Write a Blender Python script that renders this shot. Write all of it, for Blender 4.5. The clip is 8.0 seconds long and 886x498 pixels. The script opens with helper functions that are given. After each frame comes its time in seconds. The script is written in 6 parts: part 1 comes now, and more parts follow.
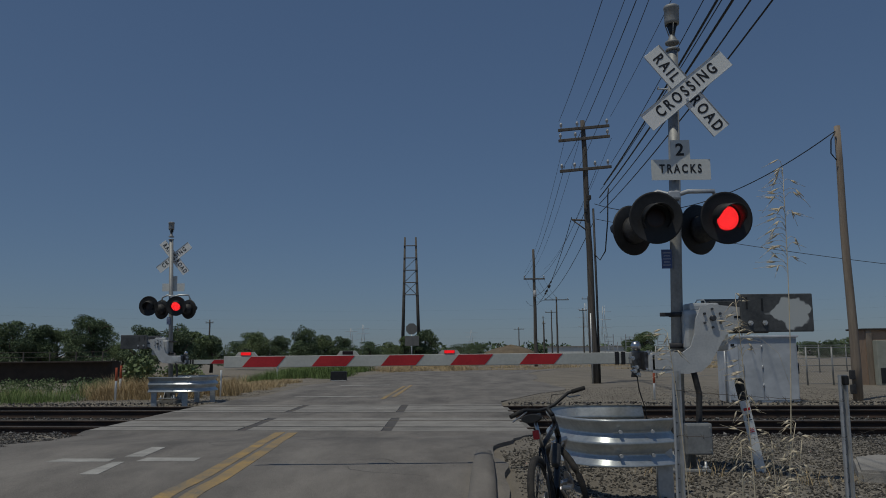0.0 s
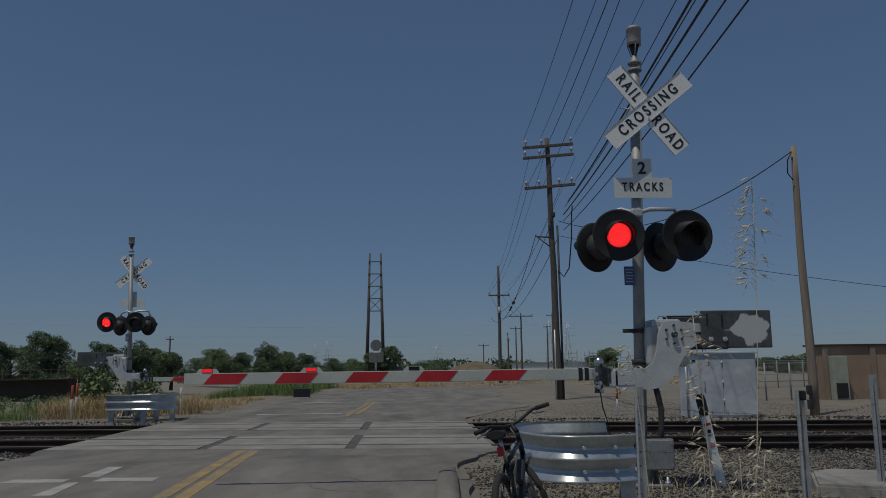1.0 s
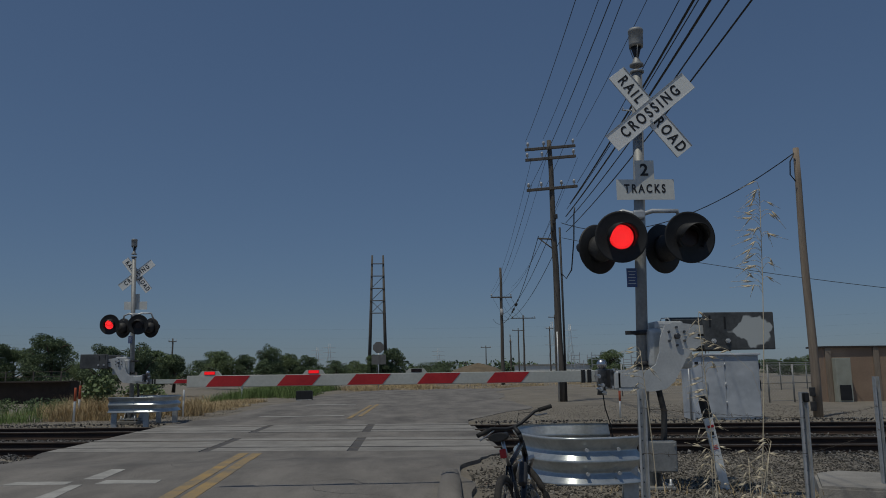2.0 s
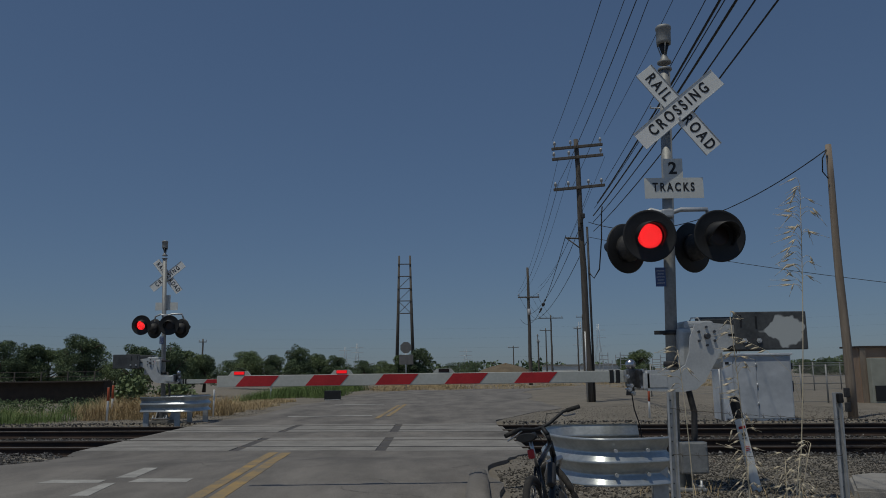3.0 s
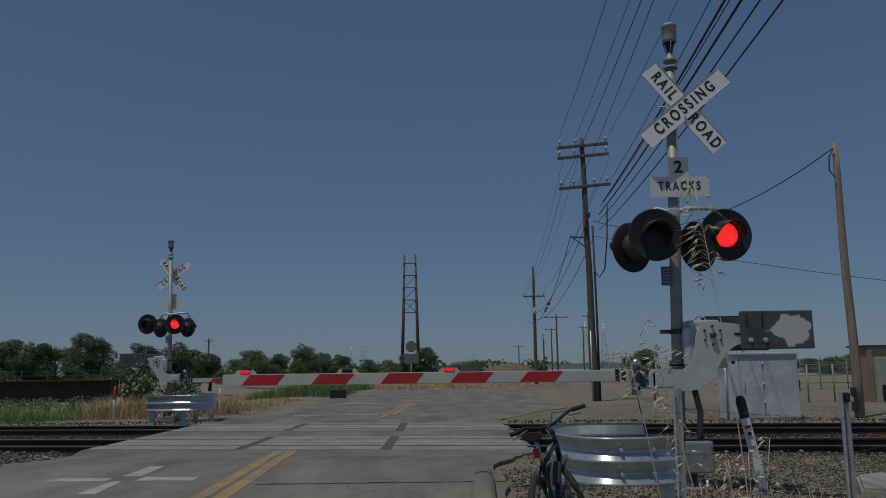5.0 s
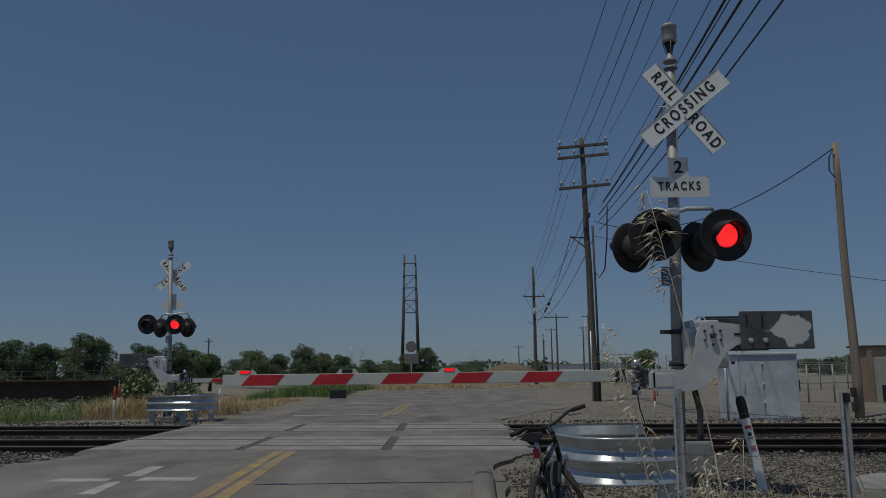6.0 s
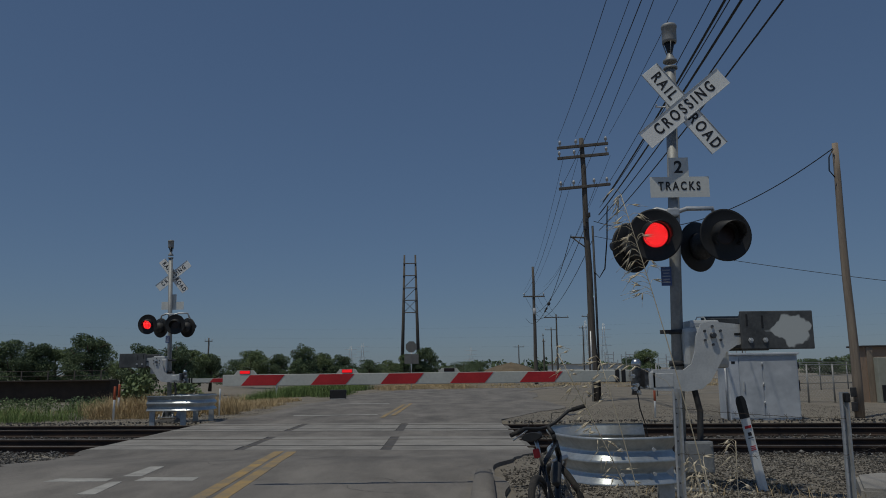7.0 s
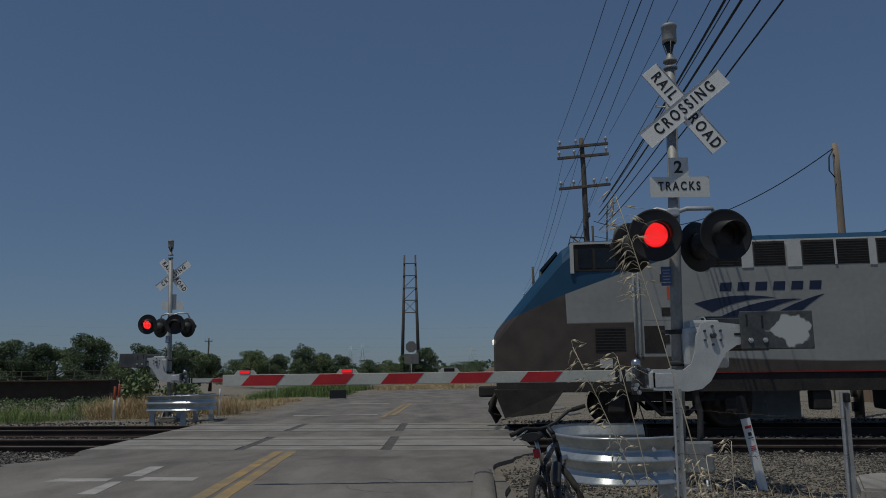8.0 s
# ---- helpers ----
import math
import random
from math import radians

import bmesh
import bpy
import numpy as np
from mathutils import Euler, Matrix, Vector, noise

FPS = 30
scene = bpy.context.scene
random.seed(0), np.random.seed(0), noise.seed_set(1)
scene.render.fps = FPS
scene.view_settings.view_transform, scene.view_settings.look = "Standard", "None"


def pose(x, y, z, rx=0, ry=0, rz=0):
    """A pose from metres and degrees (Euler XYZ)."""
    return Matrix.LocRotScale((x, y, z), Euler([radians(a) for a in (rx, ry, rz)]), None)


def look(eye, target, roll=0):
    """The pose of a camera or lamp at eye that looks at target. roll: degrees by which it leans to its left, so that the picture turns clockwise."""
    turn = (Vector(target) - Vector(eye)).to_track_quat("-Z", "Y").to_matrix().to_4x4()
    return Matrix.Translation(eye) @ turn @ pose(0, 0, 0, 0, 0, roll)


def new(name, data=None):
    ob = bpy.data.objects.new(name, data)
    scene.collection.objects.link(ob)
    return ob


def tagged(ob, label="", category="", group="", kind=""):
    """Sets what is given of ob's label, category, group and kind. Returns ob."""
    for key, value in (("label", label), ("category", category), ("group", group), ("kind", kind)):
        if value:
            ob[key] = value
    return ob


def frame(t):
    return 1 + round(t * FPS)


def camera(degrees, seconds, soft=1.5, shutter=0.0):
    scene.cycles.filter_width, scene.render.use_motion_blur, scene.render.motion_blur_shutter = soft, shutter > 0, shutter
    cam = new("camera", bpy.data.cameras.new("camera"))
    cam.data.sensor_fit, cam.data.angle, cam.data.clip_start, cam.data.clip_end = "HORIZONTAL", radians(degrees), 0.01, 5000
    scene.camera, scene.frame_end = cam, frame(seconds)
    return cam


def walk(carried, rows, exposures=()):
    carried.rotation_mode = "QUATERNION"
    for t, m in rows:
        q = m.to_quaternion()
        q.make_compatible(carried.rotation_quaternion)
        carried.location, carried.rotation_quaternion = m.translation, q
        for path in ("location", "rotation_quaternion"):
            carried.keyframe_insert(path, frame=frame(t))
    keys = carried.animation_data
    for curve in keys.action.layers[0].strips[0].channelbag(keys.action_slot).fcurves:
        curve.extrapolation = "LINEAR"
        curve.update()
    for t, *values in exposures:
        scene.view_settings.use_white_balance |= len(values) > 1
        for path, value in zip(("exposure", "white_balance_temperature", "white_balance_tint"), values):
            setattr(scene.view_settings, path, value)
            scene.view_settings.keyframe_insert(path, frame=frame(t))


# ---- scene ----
EYE = (0.0, 0.0, 1.45)
cam = camera(60.1, 8.0, soft=0.95)
# seconds, pitch, roll, yaw of the tripod head
PAN = (
    (0.0, 7.65, 0.58, 0.02), (0.1, 7.65, 0.58, 0.02), (0.2, 7.66, 0.57, -0.14), (0.3, 7.67, 0.55, -0.38), (0.4, 7.74, 0.5, -1.0),
    (0.5, 7.80, 0.44, -1.75), (0.6, 7.92, 0.55, -2.36), (0.7, 8.74, 0.68, -2.6), (0.8, 8.86, 0.72, -2.6), (1.0, 8.83, 0.72, -2.6),
    (1.2, 8.87, 0.73, -2.6), (2.3, 8.99, 0.76, -2.37), (2.6, 8.99, 0.77, -2.35), (2.7, 9.0, 0.76, -2.0), (2.8, 9.01, 0.75, -1.6),
    (2.9, 9.02, 0.74, -1.02), (3.0, 9.02, 0.73, -0.395), (3.1, 9.0, 0.72, -0.18), (3.3, 8.97, 0.7, 0.14), (3.5, 8.96, 0.69, 0.178),
    (4.0, 8.955, 0.70, 0.057), (4.5, 8.951, 0.71, 0.005), (6.0, 8.97, 0.70, 0.0), (8.0, 8.97, 0.70, 0.0))
EXPOSURE = -1.05
walk(cam, [(t, pose(*EYE, 90 + p, r, y)) for t, p, r, y in PAN], exposures=((0.0, EXPOSURE, 6400, 8), (8.0, EXPOSURE, 6400, 8)))

# ---- world and sun ----
SUN_EL, SUN_AZ = 69.5, 224.0
world = bpy.data.worlds.new("world")
scene.world = world
world.use_nodes = True
wn = world.node_tree.nodes
sky = wn.new("ShaderNodeTexSky")
sky.sky_type = "NISHITA"
sky.sun_disc = False
sky.sun_elevation, sky.sun_rotation = radians(SUN_EL), radians(SUN_AZ)
sky.air_density, sky.dust_density, sky.ozone_density = 1.0, 0.25, 5.0
soft_sky = wn.new("ShaderNodeGamma")
soft_sky.inputs[1].default_value = 0.58
world.node_tree.links.new(sky.outputs[0], soft_sky.inputs[0])
tint = wn.new("ShaderNodeMix")
tint.data_type, tint.blend_type = "RGBA", "MULTIPLY"
tint.inputs["Factor"].default_value = 1.0
tint.inputs["B"].default_value = (0.75, 0.925, 1.2, 1)
world.node_tree.links.new(soft_sky.outputs[0], tint.inputs["A"])
world.node_tree.links.new(tint.outputs["Result"], wn["Background"].inputs[0])
wn["Background"].inputs[1].default_value = 0.144
sun_data = bpy.data.lights.new("sun", "SUN")
sun_data.energy, sun_data.angle, sun_data.color = 3.5, radians(0.55), (1.0, 0.93, 0.79)
sun = new("sun", sun_data)
sun_way = Vector((math.sin(radians(SUN_AZ)) * math.cos(radians(SUN_EL)), math.cos(radians(SUN_AZ)) * math.cos(radians(SUN_EL)), math.sin(radians(SUN_EL))))
sun.matrix_basis = look(sun_way * 50, (0, 0, 0))

# ---- track coordinates: u along the rails, v across them ----
TRACK = radians(6.8)
NEAR_V, FAR_V = 15.86, 20.2


def uv(u, v, z=0.0):
    return Vector((u * math.cos(TRACK) + v * math.sin(TRACK), -u * math.sin(TRACK) + v * math.cos(TRACK), z))


def v_of(x, y):
    return x * math.sin(TRACK) + y * math.cos(TRACK)


# ---- materials ----
def rgb(c):
    return (c, c, c, 1) if isinstance(c, (int, float)) else (*c, 1)


def mat(name, col, col2=None, rough=0.6, metal=0.0, scale=3.0, fine=40.0, bump=0.15, fac=0.5, stretch=(1, 1, 1), depth=0.01, spread=0.25, harsh=0.5):
    m = bpy.data.materials.new(name)
    m.use_nodes = True
    nt = m.node_tree
    n, l = nt.nodes, nt.links
    b = n["Principled BSDF"]
    co = n.new("ShaderNodeTexCoord")
    mp = n.new("ShaderNodeMapping")
    mp.inputs["Scale"].default_value = stretch
    l.new(co.outputs["Object"], mp.inputs[0])
    n1, n2 = n.new("ShaderNodeTexNoise"), n.new("ShaderNodeTexNoise")
    n1.inputs["Scale"].default_value, n1.inputs["Detail"].default_value = scale, 6
    n1.inputs["Roughness"].default_value, n1.inputs["Detail"].default_value = harsh, 6 if harsh <= 0.5 else 11
    n2.inputs["Scale"].default_value, n2.inputs["Detail"].default_value = fine, 4
    l.new(mp.outputs[0], n1.inputs["Vector"])
    l.new(mp.outputs[0], n2.inputs["Vector"])
    add = n.new("ShaderNodeMath")
    add.operation = "MULTIPLY_ADD"
    l.new(n2.outputs["Fac"], add.inputs[0])
    add.inputs[1].default_value = 0.6
    l.new(n1.outputs["Fac"], add.inputs[2])
    ramp = n.new("ShaderNodeMapRange")
    ramp.inputs["From Min"].default_value, ramp.inputs["From Max"].default_value = 0.8 - spread + (0.5 - fac) * 0.4, 0.8 + spread + (0.5 - fac) * 0.4
    l.new(add.outputs[0], ramp.inputs["Value"])
    mix = n.new("ShaderNodeMix")
    mix.data_type = "RGBA"
    mix.inputs["A"].default_value = rgb(col)
    mix.inputs["B"].default_value = rgb(col2 if col2 is not None else col)
    l.new(ramp.outputs[0], mix.inputs["Factor"])
    l.new(mix.outputs["Result"], b.inputs["Base Color"])
    b.inputs["Roughness"].default_value, b.inputs["Metallic"].default_value = rough, metal
    if rough > 0.15:
        rr = n.new("ShaderNodeMapRange")
        rr.inputs["To Min"].default_value, rr.inputs["To Max"].default_value = max(0.05, rough - 0.1), min(1, rough + 0.1)
        l.new(n1.outputs["Fac"], rr.inputs["Value"])
        l.new(rr.outputs[0], b.inputs["Roughness"])
    if bump:
        bp = n.new("ShaderNodeBump")
        bp.inputs["Strength"].default_value, bp.inputs["Distance"].default_value = bump, depth
        l.new(n2.outputs["Fac"], bp.inputs["Height"])
        l.new(bp.outputs[0], b.inputs["Normal"])
    return m


def glow(name, col, strength):
    m = bpy.data.materials.new(name)
    m.use_nodes = True
    b = m.node_tree.nodes["Principled BSDF"]
    b.inputs["Base Color"].default_value = rgb(col)
    b.inputs["Emission Color"].default_value = rgb(col)
    b.inputs["Emission Strength"].default_value = strength
    return m


M = {}
M["ground"] = mat("dusty_ground", (0.125, 0.11, 0.088), (0.325, 0.29, 0.235), 0.95, scale=0.6, fine=60, bump=0.9, depth=0.03, spread=0.3, harsh=0.72)
M["asphalt"] = mat("old_asphalt", (0.095, 0.088, 0.08), (0.27, 0.25, 0.225), 0.92, scale=0.9, fine=130, bump=0.7, spread=0.21, harsh=0.66, stretch=(1, 0.4, 1))
M["concrete"] = mat("concrete", (0.165, 0.156, 0.143), (0.363, 0.347, 0.319), 0.9, scale=1.3, fine=90, bump=0.5, spread=0.24, harsh=0.7)
M["dark_concrete"] = mat("dirty_concrete", (0.14, 0.135, 0.125), (0.24, 0.23, 0.21), 0.9, scale=3, fine=45, bump=0.3)
M["rubber"] = mat("rubber_filler", (0.028, 0.026, 0.025), (0.06, 0.056, 0.052), 0.9, scale=3, fine=70)
M["rail_web"] = mat("rusty_rail", (0.016, 0.011, 0.009), (0.055, 0.033, 0.024), 0.8, scale=2, fine=60)
M["rail_top"] = mat("worn_rail_head", (0.07, 0.062, 0.056), (0.15, 0.14, 0.13), 0.62, 0.6, scale=2, fine=60, bump=0.05)
M["tie"] = mat("creosoted_tie", (0.03, 0.024, 0.02), (0.085, 0.07, 0.06), 0.9, scale=4, fine=40, bump=0.5)
M["galv"] = mat("galvanised_steel", (0.405, 0.419, 0.425), (0.634, 0.648, 0.655), 0.5, 0.55, scale=5, fine=30, bump=0.08)
M["beam"] = mat("guardrail_zinc", (0.404, 0.437, 0.442), (0.607, 0.638, 0.645), 0.36, 0.65, scale=4, fine=25, bump=0.08)
M["mast"] = mat("weathered_aluminium", (0.24, 0.248, 0.248), (0.384, 0.393, 0.39), 0.6, 0.4, scale=3, fine=25, bump=0.1)
M["cast"] = mat("cast_aluminium", (0.495, 0.51, 0.51), (0.66, 0.675, 0.667), 0.55, 0.35, scale=4, fine=40, bump=0.12)
M["black"] = mat("black_painted_metal", (0.008, 0.009, 0.01), (0.02, 0.021, 0.024), 0.6, 0.0, scale=5, fine=30, bump=0.08)
M["black_dusty"] = mat("dusty_black_plastic", (0.015, 0.015, 0.017), (0.06, 0.06, 0.062), 0.65, 0.0, scale=7, fine=40, bump=0.1)
M["white_sign"] = mat("white_sign_sheeting", (0.765, 0.795, 0.775), (0.85, 0.85, 0.85), 0.5, scale=2, fine=30, bump=0.03)
M["grey_sign"] = mat("grey_sign_face", (0.594, 0.618, 0.604), (0.713, 0.738, 0.723), 0.5, scale=2, fine=30, bump=0.03)
M["letter"] = mat("black_lettering", (0.012, 0.012, 0.013), (0.022, 0.022, 0.024), 0.5, bump=0.0)
M["red_stripe"] = mat("red_reflective", (0.405, 0.018, 0.024), (0.54, 0.027, 0.033), 0.45, scale=4, fine=30, bump=0.03)
M["white_stripe"] = mat("white_reflective", (0.44, 0.455, 0.42), (0.57, 0.585, 0.545), 0.5, scale=2.5, fine=30, bump=0.03)
M["led"] = glow("lit_red_lamp", (1.0, 0.008, 0.014), 1.1)
M["led_dot"] = glow("lit_red_diodes", (1.0, 0.1, 0.1), 5.0)
M["lens_off"] = mat("unlit_red_lens", (0.012, 0.004, 0.004), (0.022, 0.006, 0.006), 0.35, scale=30, fine=90)
M["pole"] = mat("weathered_pole_wood", (0.06, 0.053, 0.046), (0.15, 0.135, 0.118), 0.9, scale=3, fine=20, bump=0.5, stretch=(4, 4, 0.25))
M["pole_new"] = mat("brown_pole_wood", (0.19, 0.15, 0.115), (0.32, 0.265, 0.21), 0.85, scale=3, fine=20, bump=0.4, stretch=(4, 4, 0.25))
M["wire"] = mat("black_cable", 0.012, 0.02, 0.6, bump=0)
M["yellow"] = mat("worn_yellow_paint", (0.19, 0.172, 0.14), (0.50, 0.32, 0.095), 0.85, scale=2.4, fine=60, fac=0.4, spread=0.2, harsh=0.7)
M["white_paint"] = mat("worn_white_paint", (0.19, 0.183, 0.17), (0.46, 0.45, 0.42), 0.85, scale=3, fine=60, fac=0.7, harsh=0.7)
M["leaf"] = mat("tree_leaves", (0.0845, 0.121, 0.0604), (0.231, 0.292, 0.145), 0.7, scale=0.5, fine=5, bump=0, spread=0.3)
M["leaf_dark"] = mat("dark_tree_leaves", (0.0644, 0.0926, 0.0544), (0.166, 0.222, 0.121), 0.7, scale=0.5, fine=5, bump=0, spread=0.3)
M["bark"] = mat("tree_bark", (0.05, 0.04, 0.03), (0.1, 0.08, 0.06), 0.9)
M["straw"] = mat("dry_grass", (0.325, 0.247, 0.137), (0.598, 0.468, 0.28), 0.8, scale=1.2, fine=20, bump=0)
M["oat"] = mat("dry_wild_oat", (0.44, 0.374, 0.253), (0.682, 0.605, 0.462), 0.65, scale=8, fine=60, bump=0)
M["green"] = mat("green_weeds", (0.0825, 0.141, 0.0495), (0.215, 0.281, 0.099), 0.75, scale=0.6, fine=9, bump=0, spread=0.3)
M["bungalow"] = mat("dull_silver_cabinet_paint", (0.558, 0.589, 0.62), (0.775, 0.798, 0.822), 0.5, 0.3, scale=1.7, fine=9, bump=0.04)
M["brown"] = mat("rusty_brown_steel", (0.0264, 0.0204, 0.0168), (0.06, 0.0456, 0.036), 0.85, scale=1.0, fine=12)
M["seam"] = mat("seam_filler", (0.075, 0.07, 0.068), (0.125, 0.118, 0.112), 0.9, scale=3, fine=60)
M["shed"] = mat("brown_block_wall", (0.255, 0.18, 0.128), (0.375, 0.27, 0.195), 0.9, scale=1.0, fine=20)


def broken_stone(name, dark, mid, light):
    """Stones that differ one from the next: most dark, some mid grey, a few pale."""
    m = mat(name, mid, mid, 0.9, scale=20, fine=90, bump=0.3)
    n, l = m.node_tree.nodes, m.node_tree.links
    geo = n.new("ShaderNodeNewGeometry")
    r = n.new("ShaderNodeValToRGB")
    e = r.color_ramp.elements
    e[0].position, e[0].color = 0.0, rgb(dark)
    e[1].position, e[1].color = 1.0, rgb(light)
    q = e.new(0.45)
    q.color = rgb(mid)
    q = e.new(0.82)
    q.color = rgb(tuple(0.5 * (a + b) for a, b in zip(mid, light)))
    l.new(geo.outputs["Random Per Island"], r.inputs[0])
    l.new(r.outputs[0], n["Principled BSDF"].inputs["Base Color"])
    return m


M["stone"] = broken_stone("ballast_stone", (0.022, 0.02, 0.019), (0.07, 0.066, 0.062), (0.26, 0.25, 0.235))
M["pebble"] = broken_stone("verge_gravel", (0.024, 0.022, 0.019), (0.08, 0.073, 0.062), (0.34, 0.315, 0.275))
M["pale_stone"] = broken_stone("pale_gravel", (0.07, 0.062, 0.05), (0.19, 0.17, 0.14), (0.40, 0.37, 0.32))
for key in ("leaf", "leaf_dark", "green", "straw"):
    M[key].node_tree.nodes["Principled BSDF"].inputs["Specular IOR Level"].default_value = 0.15


# ---- mesh tools ----
def box(bm, c, s, m=None):
    r = bmesh.ops.create_cube(bm, size=1.0)["verts"]
    t = Matrix.Translation(c) @ Matrix.Diagonal((*s, 1))
    bmesh.ops.transform(bm, matrix=(m @ t) if m else t, verts=r)
    return r


def bbox(bm, c, s, bev=0.01, m=None, seg=2):
    """A box with rounded edges."""
    sub = bmesh.new()
    box(sub, c, s, m)
    bmesh.ops.bevel(sub, geom=list(sub.edges), offset=bev, segments=seg, profile=0.6, affect="EDGES")
    join(bm, sub)


def join(bm, sub):
    vs = [bm.verts.new(v.co) for v in sub.verts]
    sub.verts.index_update()
    for f in sub.faces:
        nf = bm.faces.new([vs[v.index] for v in f.verts])
        nf.smooth = f.smooth
    sub.free()


def rings(bm, loops, close_ends=True, smooth=True, closed=False):
    """Skin between rings of points."""
    rows = [[bm.verts.new(p) for p in loop] for loop in loops]
    k = len(rows[0])
    pairs = list(zip(rows[:-1], rows[1:])) + ([(rows[-1], rows[0])] if closed else [])
    for a, b in pairs:
        for i in range(k):
            f = bm.faces.new((a[i], a[(i + 1) % k], b[(i + 1) % k], b[i]))
            f.smooth = smooth
    if close_ends and not closed:
        bm.faces.new(rows[0][::-1])
        bm.faces.new(rows[-1])
    return rows


def circle(c, axis, r, n, up=None):
    a = Vector(axis).normalized()
    x = a.orthogonal().normalized() if up is None else a.cross(Vector(up)).normalized()
    y = a.cross(x)
    return [Vector(c) + (x * math.cos(2 * math.pi * i / n) + y * math.sin(2 * math.pi * i / n)) * r for i in range(n)]


def cyl(bm, a, b, r0, r1=None, n=16, bev=0.0):
    r1 = r0 if r1 is None else r1
    a, b = Vector(a), Vector(b)
    d = b - a
    up = (0, 0, 1) if abs(d.normalized().z) < 0.9 else (0, 1, 0)
    loops = []
    if bev:
        e = d.normalized() * bev
        loops = [circle(a, d, r0 - bev, n, up), circle(a + e, d, r0, n, up), circle(b - e, d, r1, n, up), circle(b, d, r1 - bev, n, up)]
    else:
        loops = [circle(a, d, r0, n, up), circle(b, d, r1, n, up)]
    rings(bm, loops)


def tube(bm, pts, r, n=8, closed=False):
    pts = [Vector(p) for p in pts]
    loops = []
    for i, p in enumerate(pts):
        q0 = pts[(i - 1) % len(pts)] if (closed or i) else p
        q1 = pts[(i + 1) % len(pts)] if (closed or i < len(pts) - 1) else p
        d = (q1 - q0).normalized()
        up = (0, 0, 1) if abs(d.z) < 0.95 else (0, 1, 0)
        loops.append(circle(p, d, r[i] if isinstance(r, (list, tuple)) else r, n, up))
    rings(bm, loops, closed=closed)


def lathe(bm, profile, a, axis, n=24):
    """profile: (distance along the axis, radius)."""
    ax = Vector(axis).normalized()
    up = (0, 0, 1) if abs(ax.z) < 0.9 else (0, 1, 0)
    rings(bm, [circle(Vector(a) + ax * d, ax, max(r, 0.0005), n, up) for d, r in profile])


def prism(bm, poly, way):
    """A flat outline given thickness."""
    w = Vector(way)
    lo = [bm.verts.new(Vector(p)) for p in poly]
    hi = [bm.verts.new(Vector(p) + w) for p in poly]
    k = len(poly)
    bm.faces.new(lo[::-1])
    bm.faces.new(hi)
    for i in range(k):
        bm.faces.new((lo[i], lo[(i + 1) % k], hi[(i + 1) % k], hi[i]))


def finish(name, bm, material):
    bmesh.ops.recalc_face_normals(bm, faces=list(bm.faces))
    me = bpy.data.meshes.new(name)
    bm.to_mesh(me)
    bm.free()
    if material:
        me.materials.append(material)
    return me


def part(name, bm, material, parent, label=""):
    ob = new(name, finish(name, bm, material))
    ob.parent = parent
    return tagged(ob, label)


def thing(name, m, label, category, group="", kind=""):
    ob = new(name)
    ob.matrix_basis = m
    ob.empty_display_size = 0.2
    return tagged(ob, label, category, group, kind)


def solid(name, bm, material, label, category, m=None, group="", kind=""):
    ob = new(name, finish(name, bm, material))
    if m:
        ob.matrix_basis = m
    return tagged(ob, label, category, group, kind)


def lettering(name, text, size, m, parent, material, thick=0.002, wide=1.0, bold=0.0):
    cu = bpy.data.curves.new(name, "FONT")
    cu.body, cu.size, cu.align_x, cu.align_y, cu.extrude, cu.space_character, cu.offset = text, size, "CENTER", "CENTER", thick, wide, bold
    tmp = new("tmp", cu)
    bpy.context.view_layer.update()
    me = bpy.data.meshes.new_from_object(tmp.evaluated_get(bpy.context.evaluated_depsgraph_get()))
    bpy.data.objects.remove(tmp)
    bpy.data.curves.remove(cu)
    me.materials.clear()
    me.materials.append(material)
    me.transform(m)
    ob = new(name, me)
    ob.parent = parent
    return ob


def raw(name, verts, faces, material, label, category, kind, parent=None):
    me = bpy.data.meshes.new(name)
    me.from_pydata(verts, [], faces)
    me.materials.append(material)
    ob = new(name, me)
    if parent:
        ob.parent = parent
    return tagged(ob, label, category, "", kind)


# ---- ground, road and tracks ----
ROAD_L, ROAD_R = -7.0, 1.6


def road_bend(y):
    """How far the road has shifted sideways beyond the crossing."""
    return max(0.0, y - 20.0) * 0.055 + max(0.0, y - 45.0) ** 2 * 0.01


def ease(a, b, q):
    q = min(1.0, max(0.0, (q - a) / (b - a)))
    return q * q * (3 - 2 * q)


def swell(y):
    """The low rise of the road in front of the tracks."""
    return 0.18 * ease(6.3, 8.6, y) * (1 - ease(10.8, 14.2, y))


def on_swell(x, y):
    k = 1.0
    for _ in range(4):
        k = 1 - swell(y * k) / EYE[2]
    return x * k, y * k


def ground_z(x, y):
    v = v_of(x, y)
    on_road = ROAD_L - 0.1 + road_bend(y) < x < ROAD_R + 0.1 + road_bend(y) and v > 13.5
    z = -0.018
    if 13.9 < v < 22.0:
        edge = min(1.0, min(v - 13.9, 22.0 - v) / 0.35)
        z = -0.018 - 0.2 * edge
    if on_road:
        return -0.3 if 13.5 < v < 22.4 else -0.06
    if x < -9 and y > 30:
        z -= min(1.0, (y - 30) / 14) * min(1.0, (-9 - x) / 8) * 1.7
    if y < 13.5 or y > 22.4:
        z += swell(y) * 0.75 * (1 - ease(2.6, 4.6, x))
        z += 0.012 * noise.noise(Vector((x * 0.6, y * 0.6, 3))) * min(1, max(0, 60 - abs(y)) / 30)
    return z


